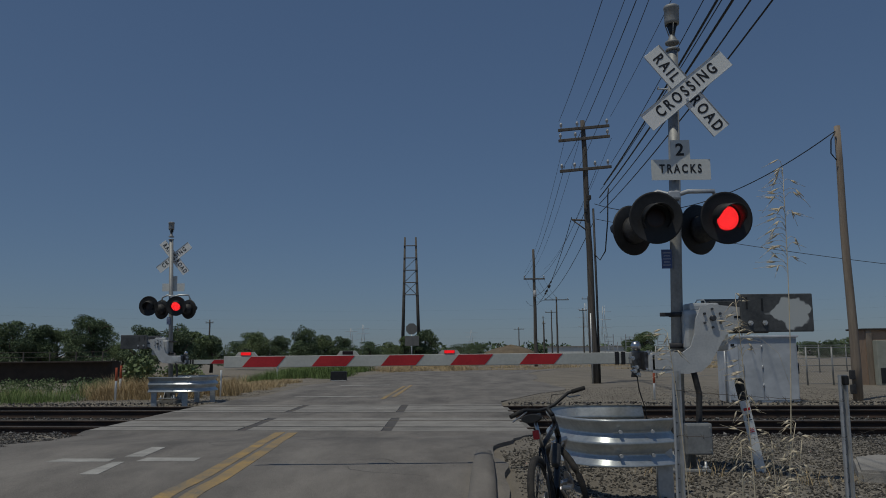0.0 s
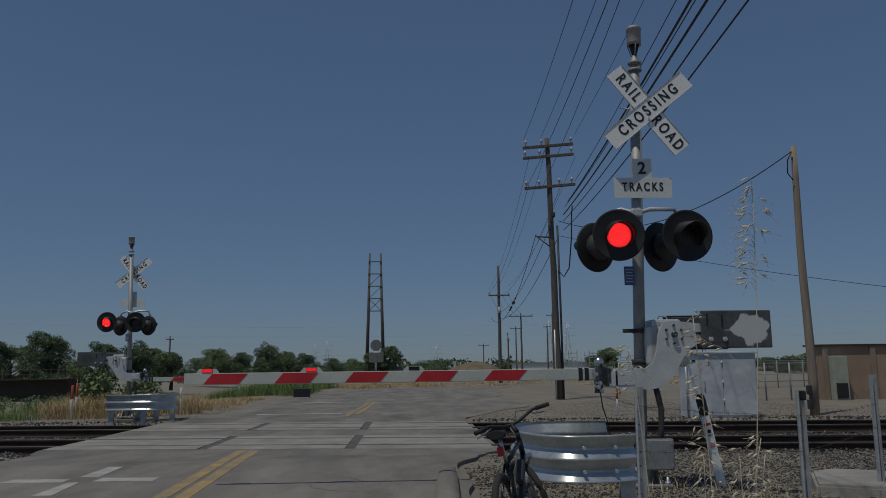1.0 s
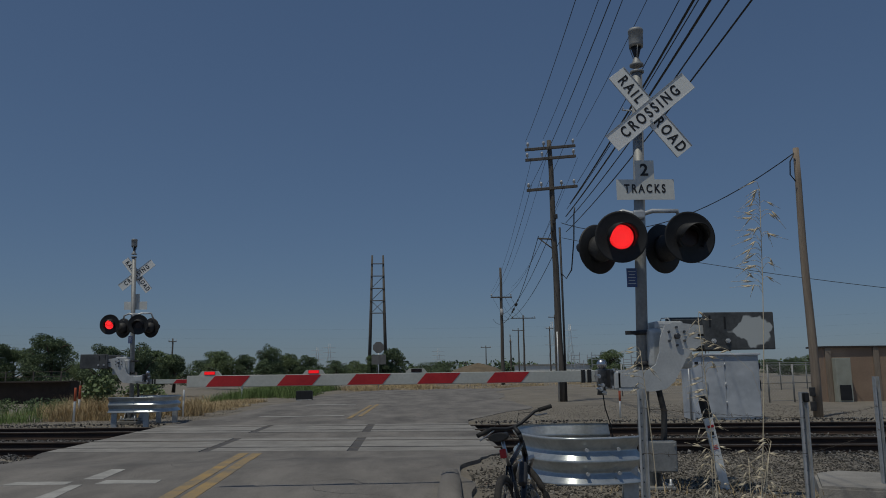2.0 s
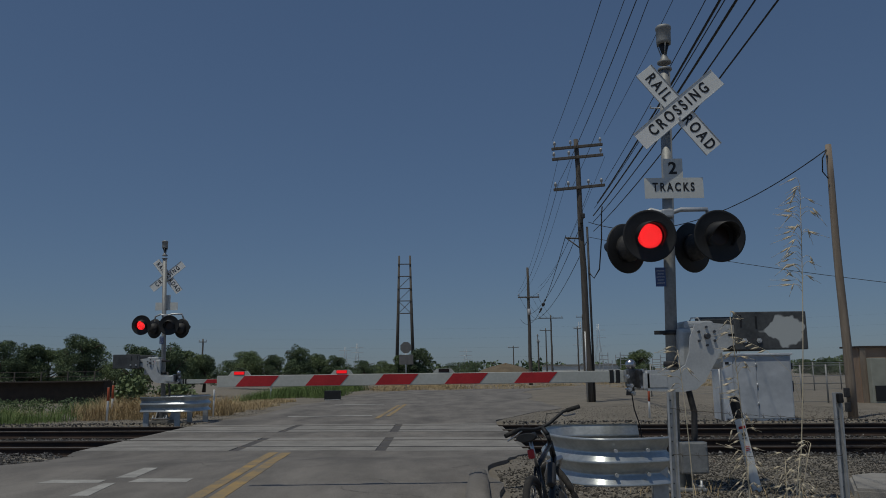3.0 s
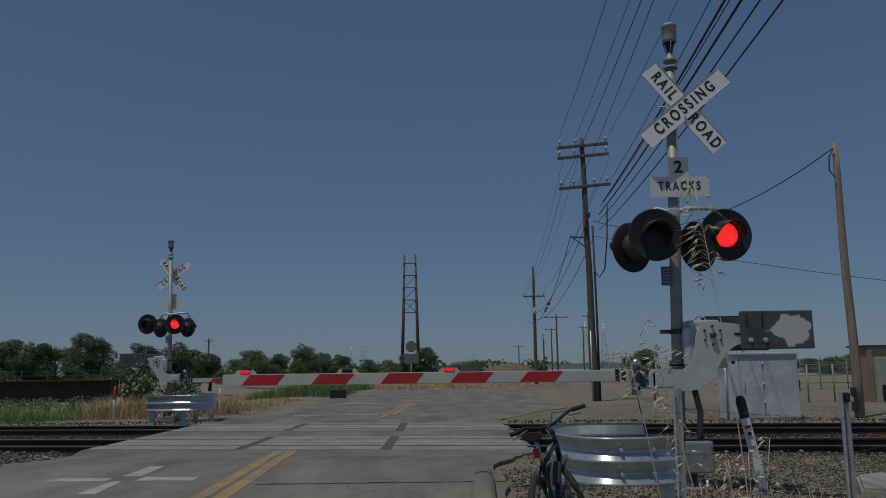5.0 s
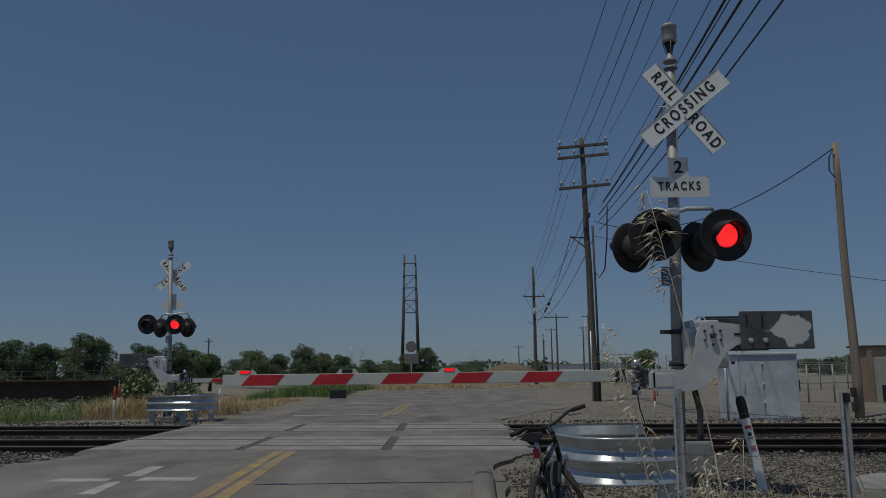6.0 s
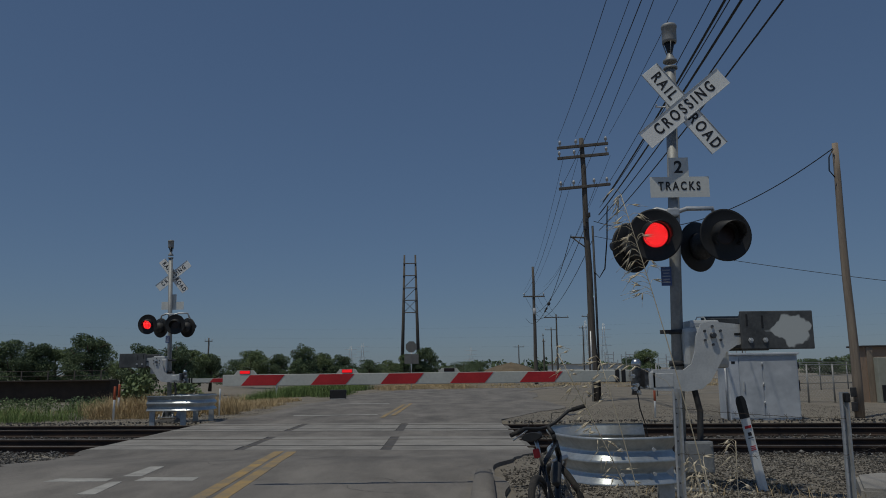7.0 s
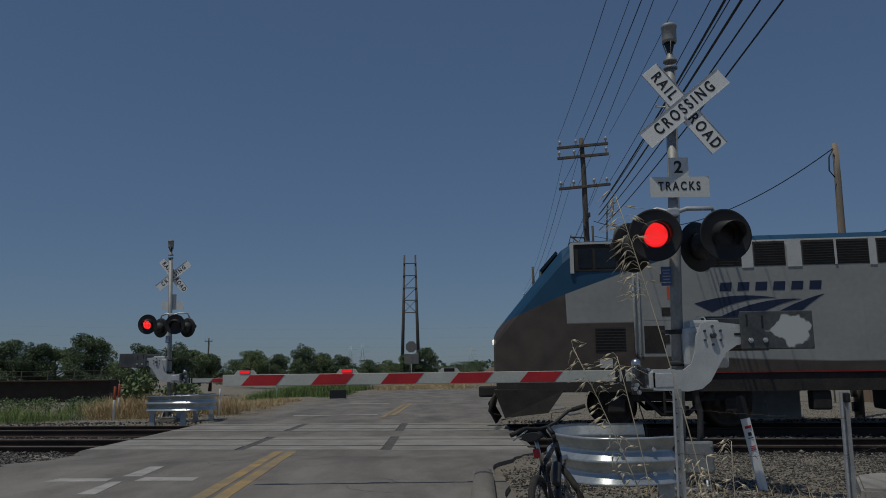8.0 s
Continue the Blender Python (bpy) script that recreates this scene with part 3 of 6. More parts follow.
def signal_mast(m, label, s, front, arm_span, first_red, lights, lamp_spread, lean, buck_x):
    """s: -1, the arm goes to -x. front: the side of the mast on which signs and lamps sit. lean: how far the top is off plumb."""
    def at(z):
        return lean * (z - 1.2) / 4.4
    mast = thing("crossing_signal", m, label, "railway signal", "crossing signals")
    bm = bmesh.new()
    cyl(bm, (at(0.15), 0, 0.15), (at(5.02), 0, 5.02), 0.068, 0.064, 24)
    part("pole", bm, M["mast"], mast, "weathered grey metal mast")
    bm = bmesh.new()
    for z in (5.0, 5.09):
        cyl(bm, (at(5.05), 0, z), (at(5.05), 0, z + 0.028), 0.084, n=24, bev=0.004)
    tilt = (0.02 if lean > 0 else -0.02, 0, 1)
    top = (at(5.1), 0, 5.1)
    lathe(bm, [(0, 0.066), (0.03, 0.06), (0.07, 0.042), (0.12, 0.022)], top, tilt, 24)
    lathe(bm, [(0.235, 0.06), (0.235, 0.083), (0.27, 0.087), (0.42, 0.087), (0.425, 0.093), (0.455, 0.093), (0.468, 0.082), (0.472, 0.02)], top, tilt, 28)
    for k in range(3):
        q = k * 2.1 + 0.5
        tube(bm, [Vector(top) + Vector((0.03 * math.cos(q), 0.03 * math.sin(q), 0.08)), Vector(top) + Vector((0.076 * math.cos(q), 0.076 * math.sin(q), 0.24))], 0.007, 6)
    throat = bmesh.new()
    lathe(throat, [(0.09, 0.022), (0.12, 0.03), (0.24, 0.066)], top, tilt, 20)
    part("throat", throat, M["black"], part("bell", bm, M["mast"], mast, "grey metal bell on top of the mast"), "dark open bell throat")
    bm = bmesh.new()
    bbox(bm, (0, 0, -0.02), (0.56, 0.56, 0.2), 0.02)
    part("foundation", bm, M["dark_concrete"], mast, "low concrete foundation")
    bm = bmesh.new()
    bbox(bm, (0, 0, 0.135), (0.5, 0.46, 0.03), 0.006)
    cyl(bm, (0, 0, 0.14), (0, 0, 0.5), 0.1, 0.08, 20)
    for dx in (-0.12, 0.12):
        prism(bm, [(dx - 0.008, -0.2, 0.14), (dx - 0.008, 0.2, 0.14), (dx - 0.008, 0.05, 0.36), (dx - 0.008, -0.05, 0.36)], (0.016, 0, 0))
    part("base_casting", bm, M["mast"], mast)
    for dx in (-0.2, 0.2):
        for dy in (-0.18, 0.18):
            bm = bmesh.new()
            cyl(bm, (dx, dy, 0.05), (dx, dy, 0.23), 0.016, n=8)
            cyl(bm, (dx, dy, 0.15), (dx, dy, 0.18), 0.032, n=6)
            part("anchor_bolt", bm, M["galv"], mast)
    # signs
    crossbuck(mast, buck_x, -0.2 if front > 0 else 0.1, 4.439 if front > 0 else 4.46, 0, front)
    bm = bmesh.new()
    yy = -0.09 * front
    sx = at(3.6) + 0.045
    bbox(bm, (sx, yy, 3.76), (0.23, 0.004, 0.235), 0.001, seg=1)
    top = part("sign_plate", bm, M["grey_sign"], mast, "small white number plate sign with black figure")
    bm = bmesh.new()
    prism(bm, [(sx - 0.345, yy - 0.004, 3.4), (sx + 0.345, yy - 0.004, 3.4), (sx + 0.345, yy - 0.004, 3.645), (sx - 0.345, yy - 0.004, 3.645)], (0, 0.004, 0))
    tracks = part("sign_plate", bm, M["grey_sign"], mast, "white plate sign with black lettering")
    if front > 0:
        lettering("letters", "2", 0.2, pose(sx - 0.005, yy - 0.004, 3.755, 90, 0, 0), top, M["letter"], 0.0015, 1, 0.005)
        lettering("letters", "TRACKS", 0.152, pose(sx - 0.005, yy - 0.006, 3.53, 90, 0, 0) @ Matrix.Diagonal((0.67, 0.92, 1, 1)), tracks, M["letter"], 0.0015, 1.45, 0.004)
    # lamp cross-arm
    ly = -0.22
    hood = 0.24 if front > 0 else 0.1
    bm = bmesh.new()
    tube(bm, [(-0.34, ly + 0.2, 3.06), (-0.3, -0.08, 3.2), (-0.15, -0.06, 3.27), (0, -0.09, 3.22), (0.06, -0.09, 3.22), (0.2, -0.06, 3.27), (0.5, -0.06, 3.27), (0.56, ly + 0.2, 3.1)], 0.027, 10)
    bbox(bm, (0.03, -0.06, 3.22), (0.14, 0.14, 0.1), 0.02)
    bbox(bm, (0.03, 0.0, 3.1), (0.17, 0.17, 0.12), 0.03)
    part("lamp_arm", bm, M["galv"], mast)
    front_lamps = [lamp_unit(mast, lamp_spread[0], ly, 2.935, -4, -1, 0, hood), lamp_unit(mast, lamp_spread[1], ly, 2.925, 3, -1, 0, hood)]
    for x in lamp_spread:
        lamp_unit(mast, x - 0.145 if front > 0 else x + 0.22, 0.26, 2.87 if front > 0 else 2.85, 28 if front > 0 else -24, 1, 0)
    # number plate on the mast
    bm = bmesh.new()
    bbox(bm, (-0.085, -0.075, 2.48), (0.12, 0.006, 0.22), 0.002, pose(0, 0, 0, 0, 0, 0), seg=1)
    plate = part("notice_plate", bm, mat("blue_plate", (0.05, 0.08, 0.2), (0.08, 0.12, 0.26), 0.5), mast, "small blue notice plate")
    for i in range(5):
        bm = bmesh.new()
        box(bm, (-0.085, -0.08, 2.55 - i * 0.035), (0.09 - 0.02 * (i % 2), 0.002, 0.006))
        part("bar", bm, M["grey_sign"], plate)
    # gate mechanism
    my = -0.3
    bm = bmesh.new()
    bbox(bm, (-0.3 * s, 0.02, 1.66), (0.5, 0.36, 0.46), 0.05)
    bbox(bm, (-0.3 * s, 0.02, 1.92), (0.34, 0.3, 0.1), 0.03)
    tube(bm, [(-0.36 * s, 0.0, 1.97), (-0.34 * s, 0.0, 2.01), (-0.26 * s, 0.0, 2.01), (-0.24 * s, 0.0, 1.97)], 0.008, 6)
    part("mechanism_case", bm, M["cast"], mast, "light grey gate mechanism case")
    bm = bmesh.new()
    cyl(bm, (0.01, 0.0, 1.46), (0.01, 0.0, 1.52), 0.095, n=20, bev=0.008)
    part("mast_clamp", bm, M["black_dusty"], mast)
    bm = bmesh.new()
    cyl(bm, (0.02, 0.0, 1.82), (0.02, 0.0, 1.87), 0.092, n=20, bev=0.008)
    bbox(bm, (0.13 * s, -0.06, 1.845), (0.12, 0.03, 0.045), 0.008)
    part("mast_clamp", bm, M["black_dusty"], mast)
    for yy in ((my, 0.3) if front > 0 else (-0.26, 0.3)):
        bm = bmesh.new()
        out = [(0.36, 1.20), (0.36, 1.42), (0.02, 1.42), (-0.07, 1.48), (-0.12, 1.62), (-0.14, 1.78), (-0.2, 1.92), (-0.3, 1.945), (-0.7, 1.9), (-0.7, 1.70), (-0.58, 1.68), (-0.46, 1.6), (-0.36, 1.44), (-0.27, 1.29), (-0.17, 1.21), (-0.02, 1.185)]
        prism(bm, [(x * s, yy, z) for x, z in out][:: int(-s)], (0, 0.035, 0))
        arm_plate = part("gate_support_arm", bm, M["cast"], mast, "curved light grey cast support arm")
        bm = bmesh.new()
        cyl(bm, (-0.32 * s, yy - 0.05, 1.79), (-0.32 * s, yy + 0.05, 1.79), 0.032, n=16, bev=0.006)
        part("hub", bm, M["steel_dark"], arm_plate)
        for i in range(6):
            bm = bmesh.new()
            a = radians(30 + 60 * i)
            cyl(bm, (-0.32 * s + 0.1 * math.cos(a), yy - 0.02, 1.79 + 0.1 * math.sin(a)), (-0.32 * s + 0.1 * math.cos(a), yy + 0.04, 1.79 + 0.1 * math.sin(a)), 0.015, n=6)
            part("bolt", bm, M["steel_dark"], arm_plate)
        # no opening is cut: a black bar stands in for the slot's shaded inside
        bm = bmesh.new()
        box(bm, (-0.62 * s, yy - 0.002, 1.80), (0.12, 0.006, 0.024))
        part("slot", bm, M["black"], arm_plate)
    bm = bmesh.new()
    bbox(bm, (0.36 * s, 0.0, 1.31), (0.09, 0.6, 0.2), 0.02)
    bbox(bm, (0.24 * s, -0.303, 1.31), (0.2, 0.006, 0.15), 0.004, seg=1)
    part("cross_tube", bm, M["cast"], mast)
    bm = bmesh.new()
    bbox(bm, (0.46 * s, -0.05, 1.34), (0.14, 0.16, 0.2), 0.012)
    bbox(bm, (0.41 * s, -0.2, 1.33), (0.07, 0.16, 0.2), 0.01)
    cyl(bm, (0.5 * s, -0.09, 1.15), (0.5 * s, -0.09, 1.24), 0.055, 0.04, 16)
    clamp = part("arm_clamp", bm, M["steel_dark"], mast, "dark bolted breakaway clamp")
    bm = bmesh.new()
    lathe(bm, [(0, 0.02), (0.0, 0.055), (0.02, 0.06), (0.05, 0.05), (0.065, 0.01)], (0.49 * s, -0.08, 1.49), (0, -1, 0), 18)
    cyl(bm, (0.49 * s, -0.06, 1.4), (0.49 * s, -0.06, 1.5), 0.02, n=10)
    part("pivot_cap", bm, M["chrome"], clamp, "bright metal pivot cap")
    for dx, z in ((0.4, 1.42), (0.53, 1.26), (0.55, 1.22), (0.42, 1.24), (0.51, 1.18), (0.57, 1.36)):
        bm = bmesh.new()
        cyl(bm, (dx * s, -0.3, z), (dx * s, -0.1, z), 0.013, n=8)
        cyl(bm, (dx * s, -0.27, z), (dx * s, -0.25, z), 0.026, n=6)
        part("bolt", bm, M["chrome"], clamp, "bright bolt")
    for dx in (0.63, 0.7):
        bm = bmesh.new()
        bbox(bm, (dx * s, -0.05, 1.36 if front > 0 else 1.22), (0.045, 0.05, 0.145), 0.004, seg=1)
        part("strap", bm, M["black"], clamp, "black band round the arm")
    # counterweights
    for yy, x0, x1, z0, z1 in ((my - 0.03, -0.62, -1.42, 1.63, 2.05), (0.34, -0.42, -1.2, 1.63, 2.04)):
        bm = bmesh.new()
        bbox(bm, ((x0 + x1) / 2 * s, yy, (z0 + z1) / 2), (abs(x1 - x0), 0.035, z1 - z0), 0.012)
        bbox(bm, ((x0 + x1) / 2 * s, yy + (0.07 if yy < 0 else -0.06), (z0 + z1) / 2), (abs(x1 - x0) - 0.06, 0.09, z1 - z0 - 0.05), 0.012)
        w = part("counterweight", bm, M["weight"], mast, "dark grey steel counterweight plate with a pale paint patch")
        for dx in (0.1, 0.26):
            bm = bmesh.new()
            cyl(bm, ((x0 - dx) * s, yy - 0.05, z0 + 0.1), ((x0 - dx) * s, yy + 0.02, z0 + 0.1), 0.014, n=8)
            cyl(bm, ((x0 - dx) * s, yy - 0.03, z0 + 0.1), ((x0 - dx) * s, yy - 0.018, z0 + 0.1), 0.03, n=6)
            part("bolt", bm, M["galv"], w)
        # the two slots are black bars on the face, coloured as shaded openings
        bm = bmesh.new()
        box(bm, ((x0 - 0.07) * s, yy - 0.0195, z1 - 0.1), (0.02, 0.004, 0.13))
        part("slot", bm, M["black"], w)
        bm = bmesh.new()
        box(bm, ((x0 - 0.24) * s, yy - 0.0195, z1 - 0.12), (0.02, 0.004, 0.14))
        part("slot", bm, M["black"], w)
    # conduit from the mechanism to the ground
    bm = bmesh.new()
    tube(bm, [(0.12, -0.02, 1.5), (0.17, -0.03, 1.2), (0.22, -0.03, 0.95), (0.2, -0.03, 0.6), (0.16, -0.02, 0.3)], 0.035, 10)
    part("conduit", bm, M["black_dusty"], mast, "flexible dark conduit")
    bm = bmesh.new()
    bbox(bm, (0.14, -0.13, 0.47), (0.3, 0.12, 0.34), 0.015)
    bbox(bm, (0.14, -0.195, 0.47), (0.27, 0.02, 0.31), 0.006)
    for dz in (-0.12, 0.12):
        cyl(bm, (0.26, -0.215, 0.47 + dz), (0.26, -0.2, 0.47 + dz), 0.012, n=8)
    part("junction_box", bm, M["mast"], mast, "grey junction box")
    arm, arm_leds = gate_arm(mast, -0.05, arm_span[0], arm_span[1], 1.36 if front > 0 else 1.22, first_red, lights)
    return mast, front_lamps, arm_leds


def counterweight_paint():
    """Dark grey paint with one pale daubed patch."""
    m = mat("counterweight_grey", (0.05, 0.054, 0.056), (0.12, 0.125, 0.128), 0.55, 0.1, scale=3, fine=30, bump=0.08)
    n, l = m.node_tree.nodes, m.node_tree.links
    b = n["Principled BSDF"]
    old = b.inputs["Base Color"].links[0].from_socket
    co = n.new("ShaderNodeTexCoord")
    nz = n.new("ShaderNodeTexNoise")
    nz.inputs["Scale"].default_value = 5.0
    l.new(co.outputs["Object"], nz.inputs["Vector"])
    dist = n.new("ShaderNodeVectorMath")
    dist.operation = "DISTANCE"
    sc = n.new("ShaderNodeVectorMath")
    sc.operation = "MULTIPLY"
    sc.inputs[1].default_value = (1.0, 0.0, 1.5)
    l.new(co.outputs["Object"], sc.inputs[0])
    l.new(sc.outputs[0], dist.inputs[0])
    dist.inputs[1].default_value = (1.13, 0.0, 1.83 * 1.5)
    add = n.new("ShaderNodeMath")
    add.operation = "MULTIPLY_ADD"
    l.new(nz.outputs["Fac"], add.inputs[0])
    add.inputs[1].default_value = 0.5
    l.new(dist.outputs["Value"], add.inputs[2])
    rg = n.new("ShaderNodeMapRange")
    rg.inputs["From Min"].default_value, rg.inputs["From Max"].default_value = 0.475, 0.45
    l.new(add.outputs[0], rg.inputs["Value"])
    mix = n.new("ShaderNodeMix")
    mix.data_type = "RGBA"
    l.new(rg.outputs[0], mix.inputs["Factor"])
    l.new(old, mix.inputs["A"])
    mix.inputs["B"].default_value = (0.55, 0.58, 0.57, 1)
    l.new(mix.outputs["Result"], b.inputs["Base Color"])
    return m


M["weight"] = counterweight_paint()
M["steel_dark"] = mat("dark_oily_steel", (0.04, 0.04, 0.042), (0.2, 0.2, 0.205), 0.35, 0.8, scale=14, fine=40, spread=0.3)
M["chrome"] = mat("bright_plated_steel", (0.5, 0.5, 0.51), (0.7, 0.7, 0.71), 0.25, 0.95, scale=12, fine=50, bump=0.05)
near_mast, near_lamps, near_arm = signal_mast(pose(2.66, 8.8, 0), "grey crossing signal with crossbuck, red lamps and lowered gate", -1, 1.0, (-0.56, -5.14), -4.88, (-4.89, -3.74, -2.59), (-0.228, 0.57), 0.15, 0.201)
far_mast, far_lamps, far_arm = signal_mast(pose(-8.35, 23.7, 0), "grey crossing signal with crossbuck and lowered gate across the tracks", 1, -1.0, (0.56, 6.4), 5.6, (), (-0.66, 0.18), -0.14, -0.04)
guard_loop(pose(1.6, 8.3, 0), "galvanised guardrail bent round the foot of the signal")
guard_loop(pose(-7.42, 23.6, 0, 0, 0, 180), "galvanised guardrail bent round the foot of the far signal", 1.05)

# ---- poles, wires and far structures ----
def insulator(bm, x, y, z, h=0.28):
    lathe(bm, [(0, 0.02), (h * 0.35, 0.025), (h * 0.4, 0.07), (h * 0.6, 0.055), (h * 0.65, 0.075), (h, 0.03)], (x, y, z), (0, 0, 1), 10)


def utility_pole(m, label, height, r, arms, lean=0.0, group="utility poles"):
    """arms: (height, half length, drop to the near end, insulators)."""
    pole = thing("utility_pole", m, label, "utility pole", group)
    bm = bmesh.new()
    rows = []
    for i in range(9):
        z = height * i / 8
        rows.append(circle((lean * (i / 8) + 0.02 * math.sin(i * 2.1), 0.0, z), (0, 0, 1), r * (1 - 0.4 * i / 8), 14))
    rings(bm, rows)
    part("pole", bm, M["pole"], pole, "weathered dark wooden pole")
    for z, half, tilt, dots in arms:
        x = lean * z / height
        mm = pose(x, -0.14, z, 0, -tilt, 0)
        bm = bmesh.new()
        bbox(bm, (0, 0, 0), (half * 2, 0.11, 0.13), 0.012, mm, seg=1)
        arm = part("crossarm", bm, M["pole"], pole, "wooden crossarm")
        for d in dots:
            sub = bmesh.new()
            p = mm @ Vector((d, 0, 0.065))
            insulator(sub, p.x, p.y, p.z)
            part("insulator", sub, M["insul"], arm)
    return pole


M["insul"] = mat("grey_porcelain", (0.45, 0.46, 0.46), (0.6, 0.6, 0.6), 0.35)
MAIN = [(11.8, 1.2, 5, (-1.05, -0.3, 1.1)), (11.3, 1.2, 5, (-1.1, -0.4, 1.1)), (9.85, 1.2, 5, (-1.1, -0.5, 0.45, 1.05))]
main_pole = utility_pole(pose(6.8, 34.7, -0.1), "tall weathered wooden utility pole with three crossarms", 12.2, 0.175, MAIN, -0.17)
bm = bmesh.new()
tube(bm, [(-0.85, -0.05, 7.5), (0, -0.05, 7.45)], 0.04, 8)
tube(bm, [(-0.8, -0.05, 7.48), (-0.05, -0.05, 6.9)], 0.03, 6)
part("bracket", bm, M["pole"], main_pole)
bm = bmesh.new()
tube(bm, [(0.17, -0.1, 0.0), (0.17, -0.1, 4.0), (0.15, -0.1, 8.0)], 0.05, 8)
part("conduit", bm, M["black_dusty"], main_pole, "black cable conduit on the pole")
# pale tube added up the left side for the pole's sunlit edge
bm = bmesh.new()
tube(bm, [(-0.16, -0.14, 0.0), (-0.15, -0.13, 3.2)], 0.035, 8)
part("conduit", bm, M["galv"], main_pole, "pale strip for the sunlit left edge of the pole")
bm = bmesh.new()
tube(bm, [(0.12, -0.15, 5.9), (0.35, -0.2, 5.6), (0.6, -0.25, 6.0), (0.75, -0.3, 7.4), (0.8, -0.3, 8.6), (0.85, -0.3, 8.9)], 0.03, 6)
part("drip_loop", bm, M["wire"], main_pole, "hanging black cable loop")
for k, z in enumerate((7.9, 8.25, 8.5)):
    bm = bmesh.new()
    bbox(bm, (-0.22 + 0.1 * k, -0.2, z), (0.14, 0.12, 0.22), 0.03)
    part("splice_case", bm, M["black_dusty"], main_pole)

second_pole = utility_pole(pose(9.0, 75, -0.2), "wooden utility pole with one crossarm farther along the line", 11.6, 0.19, [(8.65, 1.05, 0, (-0.95, 0.95))])
bm = bmesh.new()
cyl(bm, (0, -0.3, 6.9), (0, -0.3, 7.5), 0.16, n=14, bev=0.02)
part("transformer", bm, M["insul"], second_pole, "grey transformer can")
for x, y, h, half in ((17.5, 118, 9.9, 1.9), (22.6, 160, 10.1, 1.3), (19.65, 150, 7.4, 0.3), (27.5, 145, 11.8, 1.2), (18.7, 190, 7.5, 1.3), (29.2, 160, 10.4, 0.8), (19, 260, 4.2, 1.2), (-36.4, 120, 7.0, 0.6), (64, 165, 6.4, 1.6), (30, 230, 12, 0.3), (52, 150, 6.5, 0.4)):
    utility_pole(pose(x, y, -0.2), "distant wooden utility pole", h, 0.17, [(h - 0.5, half, 0, (-half * 0.9, half * 0.9))])
utility_pole(pose(2.1, -15.1, -0.1), "tall weathered wooden utility pole with three crossarms", 12.2, 0.2, MAIN)


def wire(a, b, sag, r=0.012, label="sagging black overhead power line"):
    a, b = Vector(a), Vector(b)
    n = 28
    pts = [a.lerp(b, i / n) - Vector((0, 0, 4 * sag * (i / n) * (1 - i / n))) for i in range(n + 1)]
    bm = bmesh.new()
    tube(bm, pts, r, 5)
    solid("power_line", bm, M["wire"], label, "power line", group="power lines")


NEXT, AFTER = Vector((-4.7, -49.7, 0)), Vector((2.2, 40.3, 0))
for dx, z in ((-1.1, 11.05), (-0.4, 11.1), (1.1, 11.2)):
    wire((6.8 + dx, 34.5, z), Vector((6.8 + dx * 0.9, 34.6, 9.4 if dx > 0.5 else 9.0)) + AFTER, 0.9, 0.008)
# across from the pole, height there, height at the next pole, sag, radius
for dx, z, z2, sag, r in ((-1.32, 12.0, 7.6, 0.9, 0.009), (-0.5, 12.1, 9.5, 0.9, 0.009), (-1.25, 9.7, 7.0, 0.9, 0.009), (-0.45, 9.8, 10.1, 0.9, 0.009), (1.09, 12.23, 11.45, 0.9, 0.009),
                          (1.04, 10.0, 10.85, 0.8, 0.012), (0.66, 9.0, 9.2, 0.7, 0.028), (0.5, 8.75, 8.7, 0.75, 0.012), (0.44, 8.4, 8.1, 0.7, 0.026), (0.42, 8.09, 7.65, 0.8, 0.016), (0.42, 7.67, 7.15, 0.8, 0.016)):
    wire((6.8 + dx, 34.5, z), Vector((6.8 + dx, 34.5, z2)) + NEXT, sag, r)
for dx, z, z2 in ((-1.1, 9.9, 8.6), (0.45, 9.95, 8.6), (0, 8.3, 6.8), (0.1, 7.2, 6.2)):
    wire((6.8 + dx, 34.6, z), Vector((6.8 + dx, 34.6, z2)) + AFTER, 1.0, 0.011 if z > 9 else 0.016)
STAY = (Vector((5.95, 34.6, 7.5)), Vector((8.15, 74.9, 6.3)), 1.85)
wire(*STAY, 0.016)
for q, long, r in ((0.29, 0.5, 0.05), (0.325, 0.5, 0.1), (0.37, 0.7, 0.07), (0.4, 0.5, 0.06)):
    p0, p1 = [STAY[0].lerp(STAY[1], k) - Vector((0, 0, 4 * STAY[2] * k * (1 - k))) for k in (q, q + long / 40)]
    bm = bmesh.new()
    tube(bm, [p0, p0.lerp(p1, 0.2), p0.lerp(p1, 0.8), p1], [r * 0.4, r, r, r * 0.4], 8)
    solid("strain_insulator", bm, M["black_dusty"], "dark insulator strung on an overhead cable", "insulator", group="strain insulators")
for k in range(4):
    wire((9.0 - 0.9 + 0.6 * k, 75, 8.6), (17.5 - 1.5 + k, 118, 9.4), 1.0, 0.012)
    wire((-250, 290, 15 + 3 * k), (200, 290, 10 + 4 * k), 6, 0.007, "faint far-off power line")

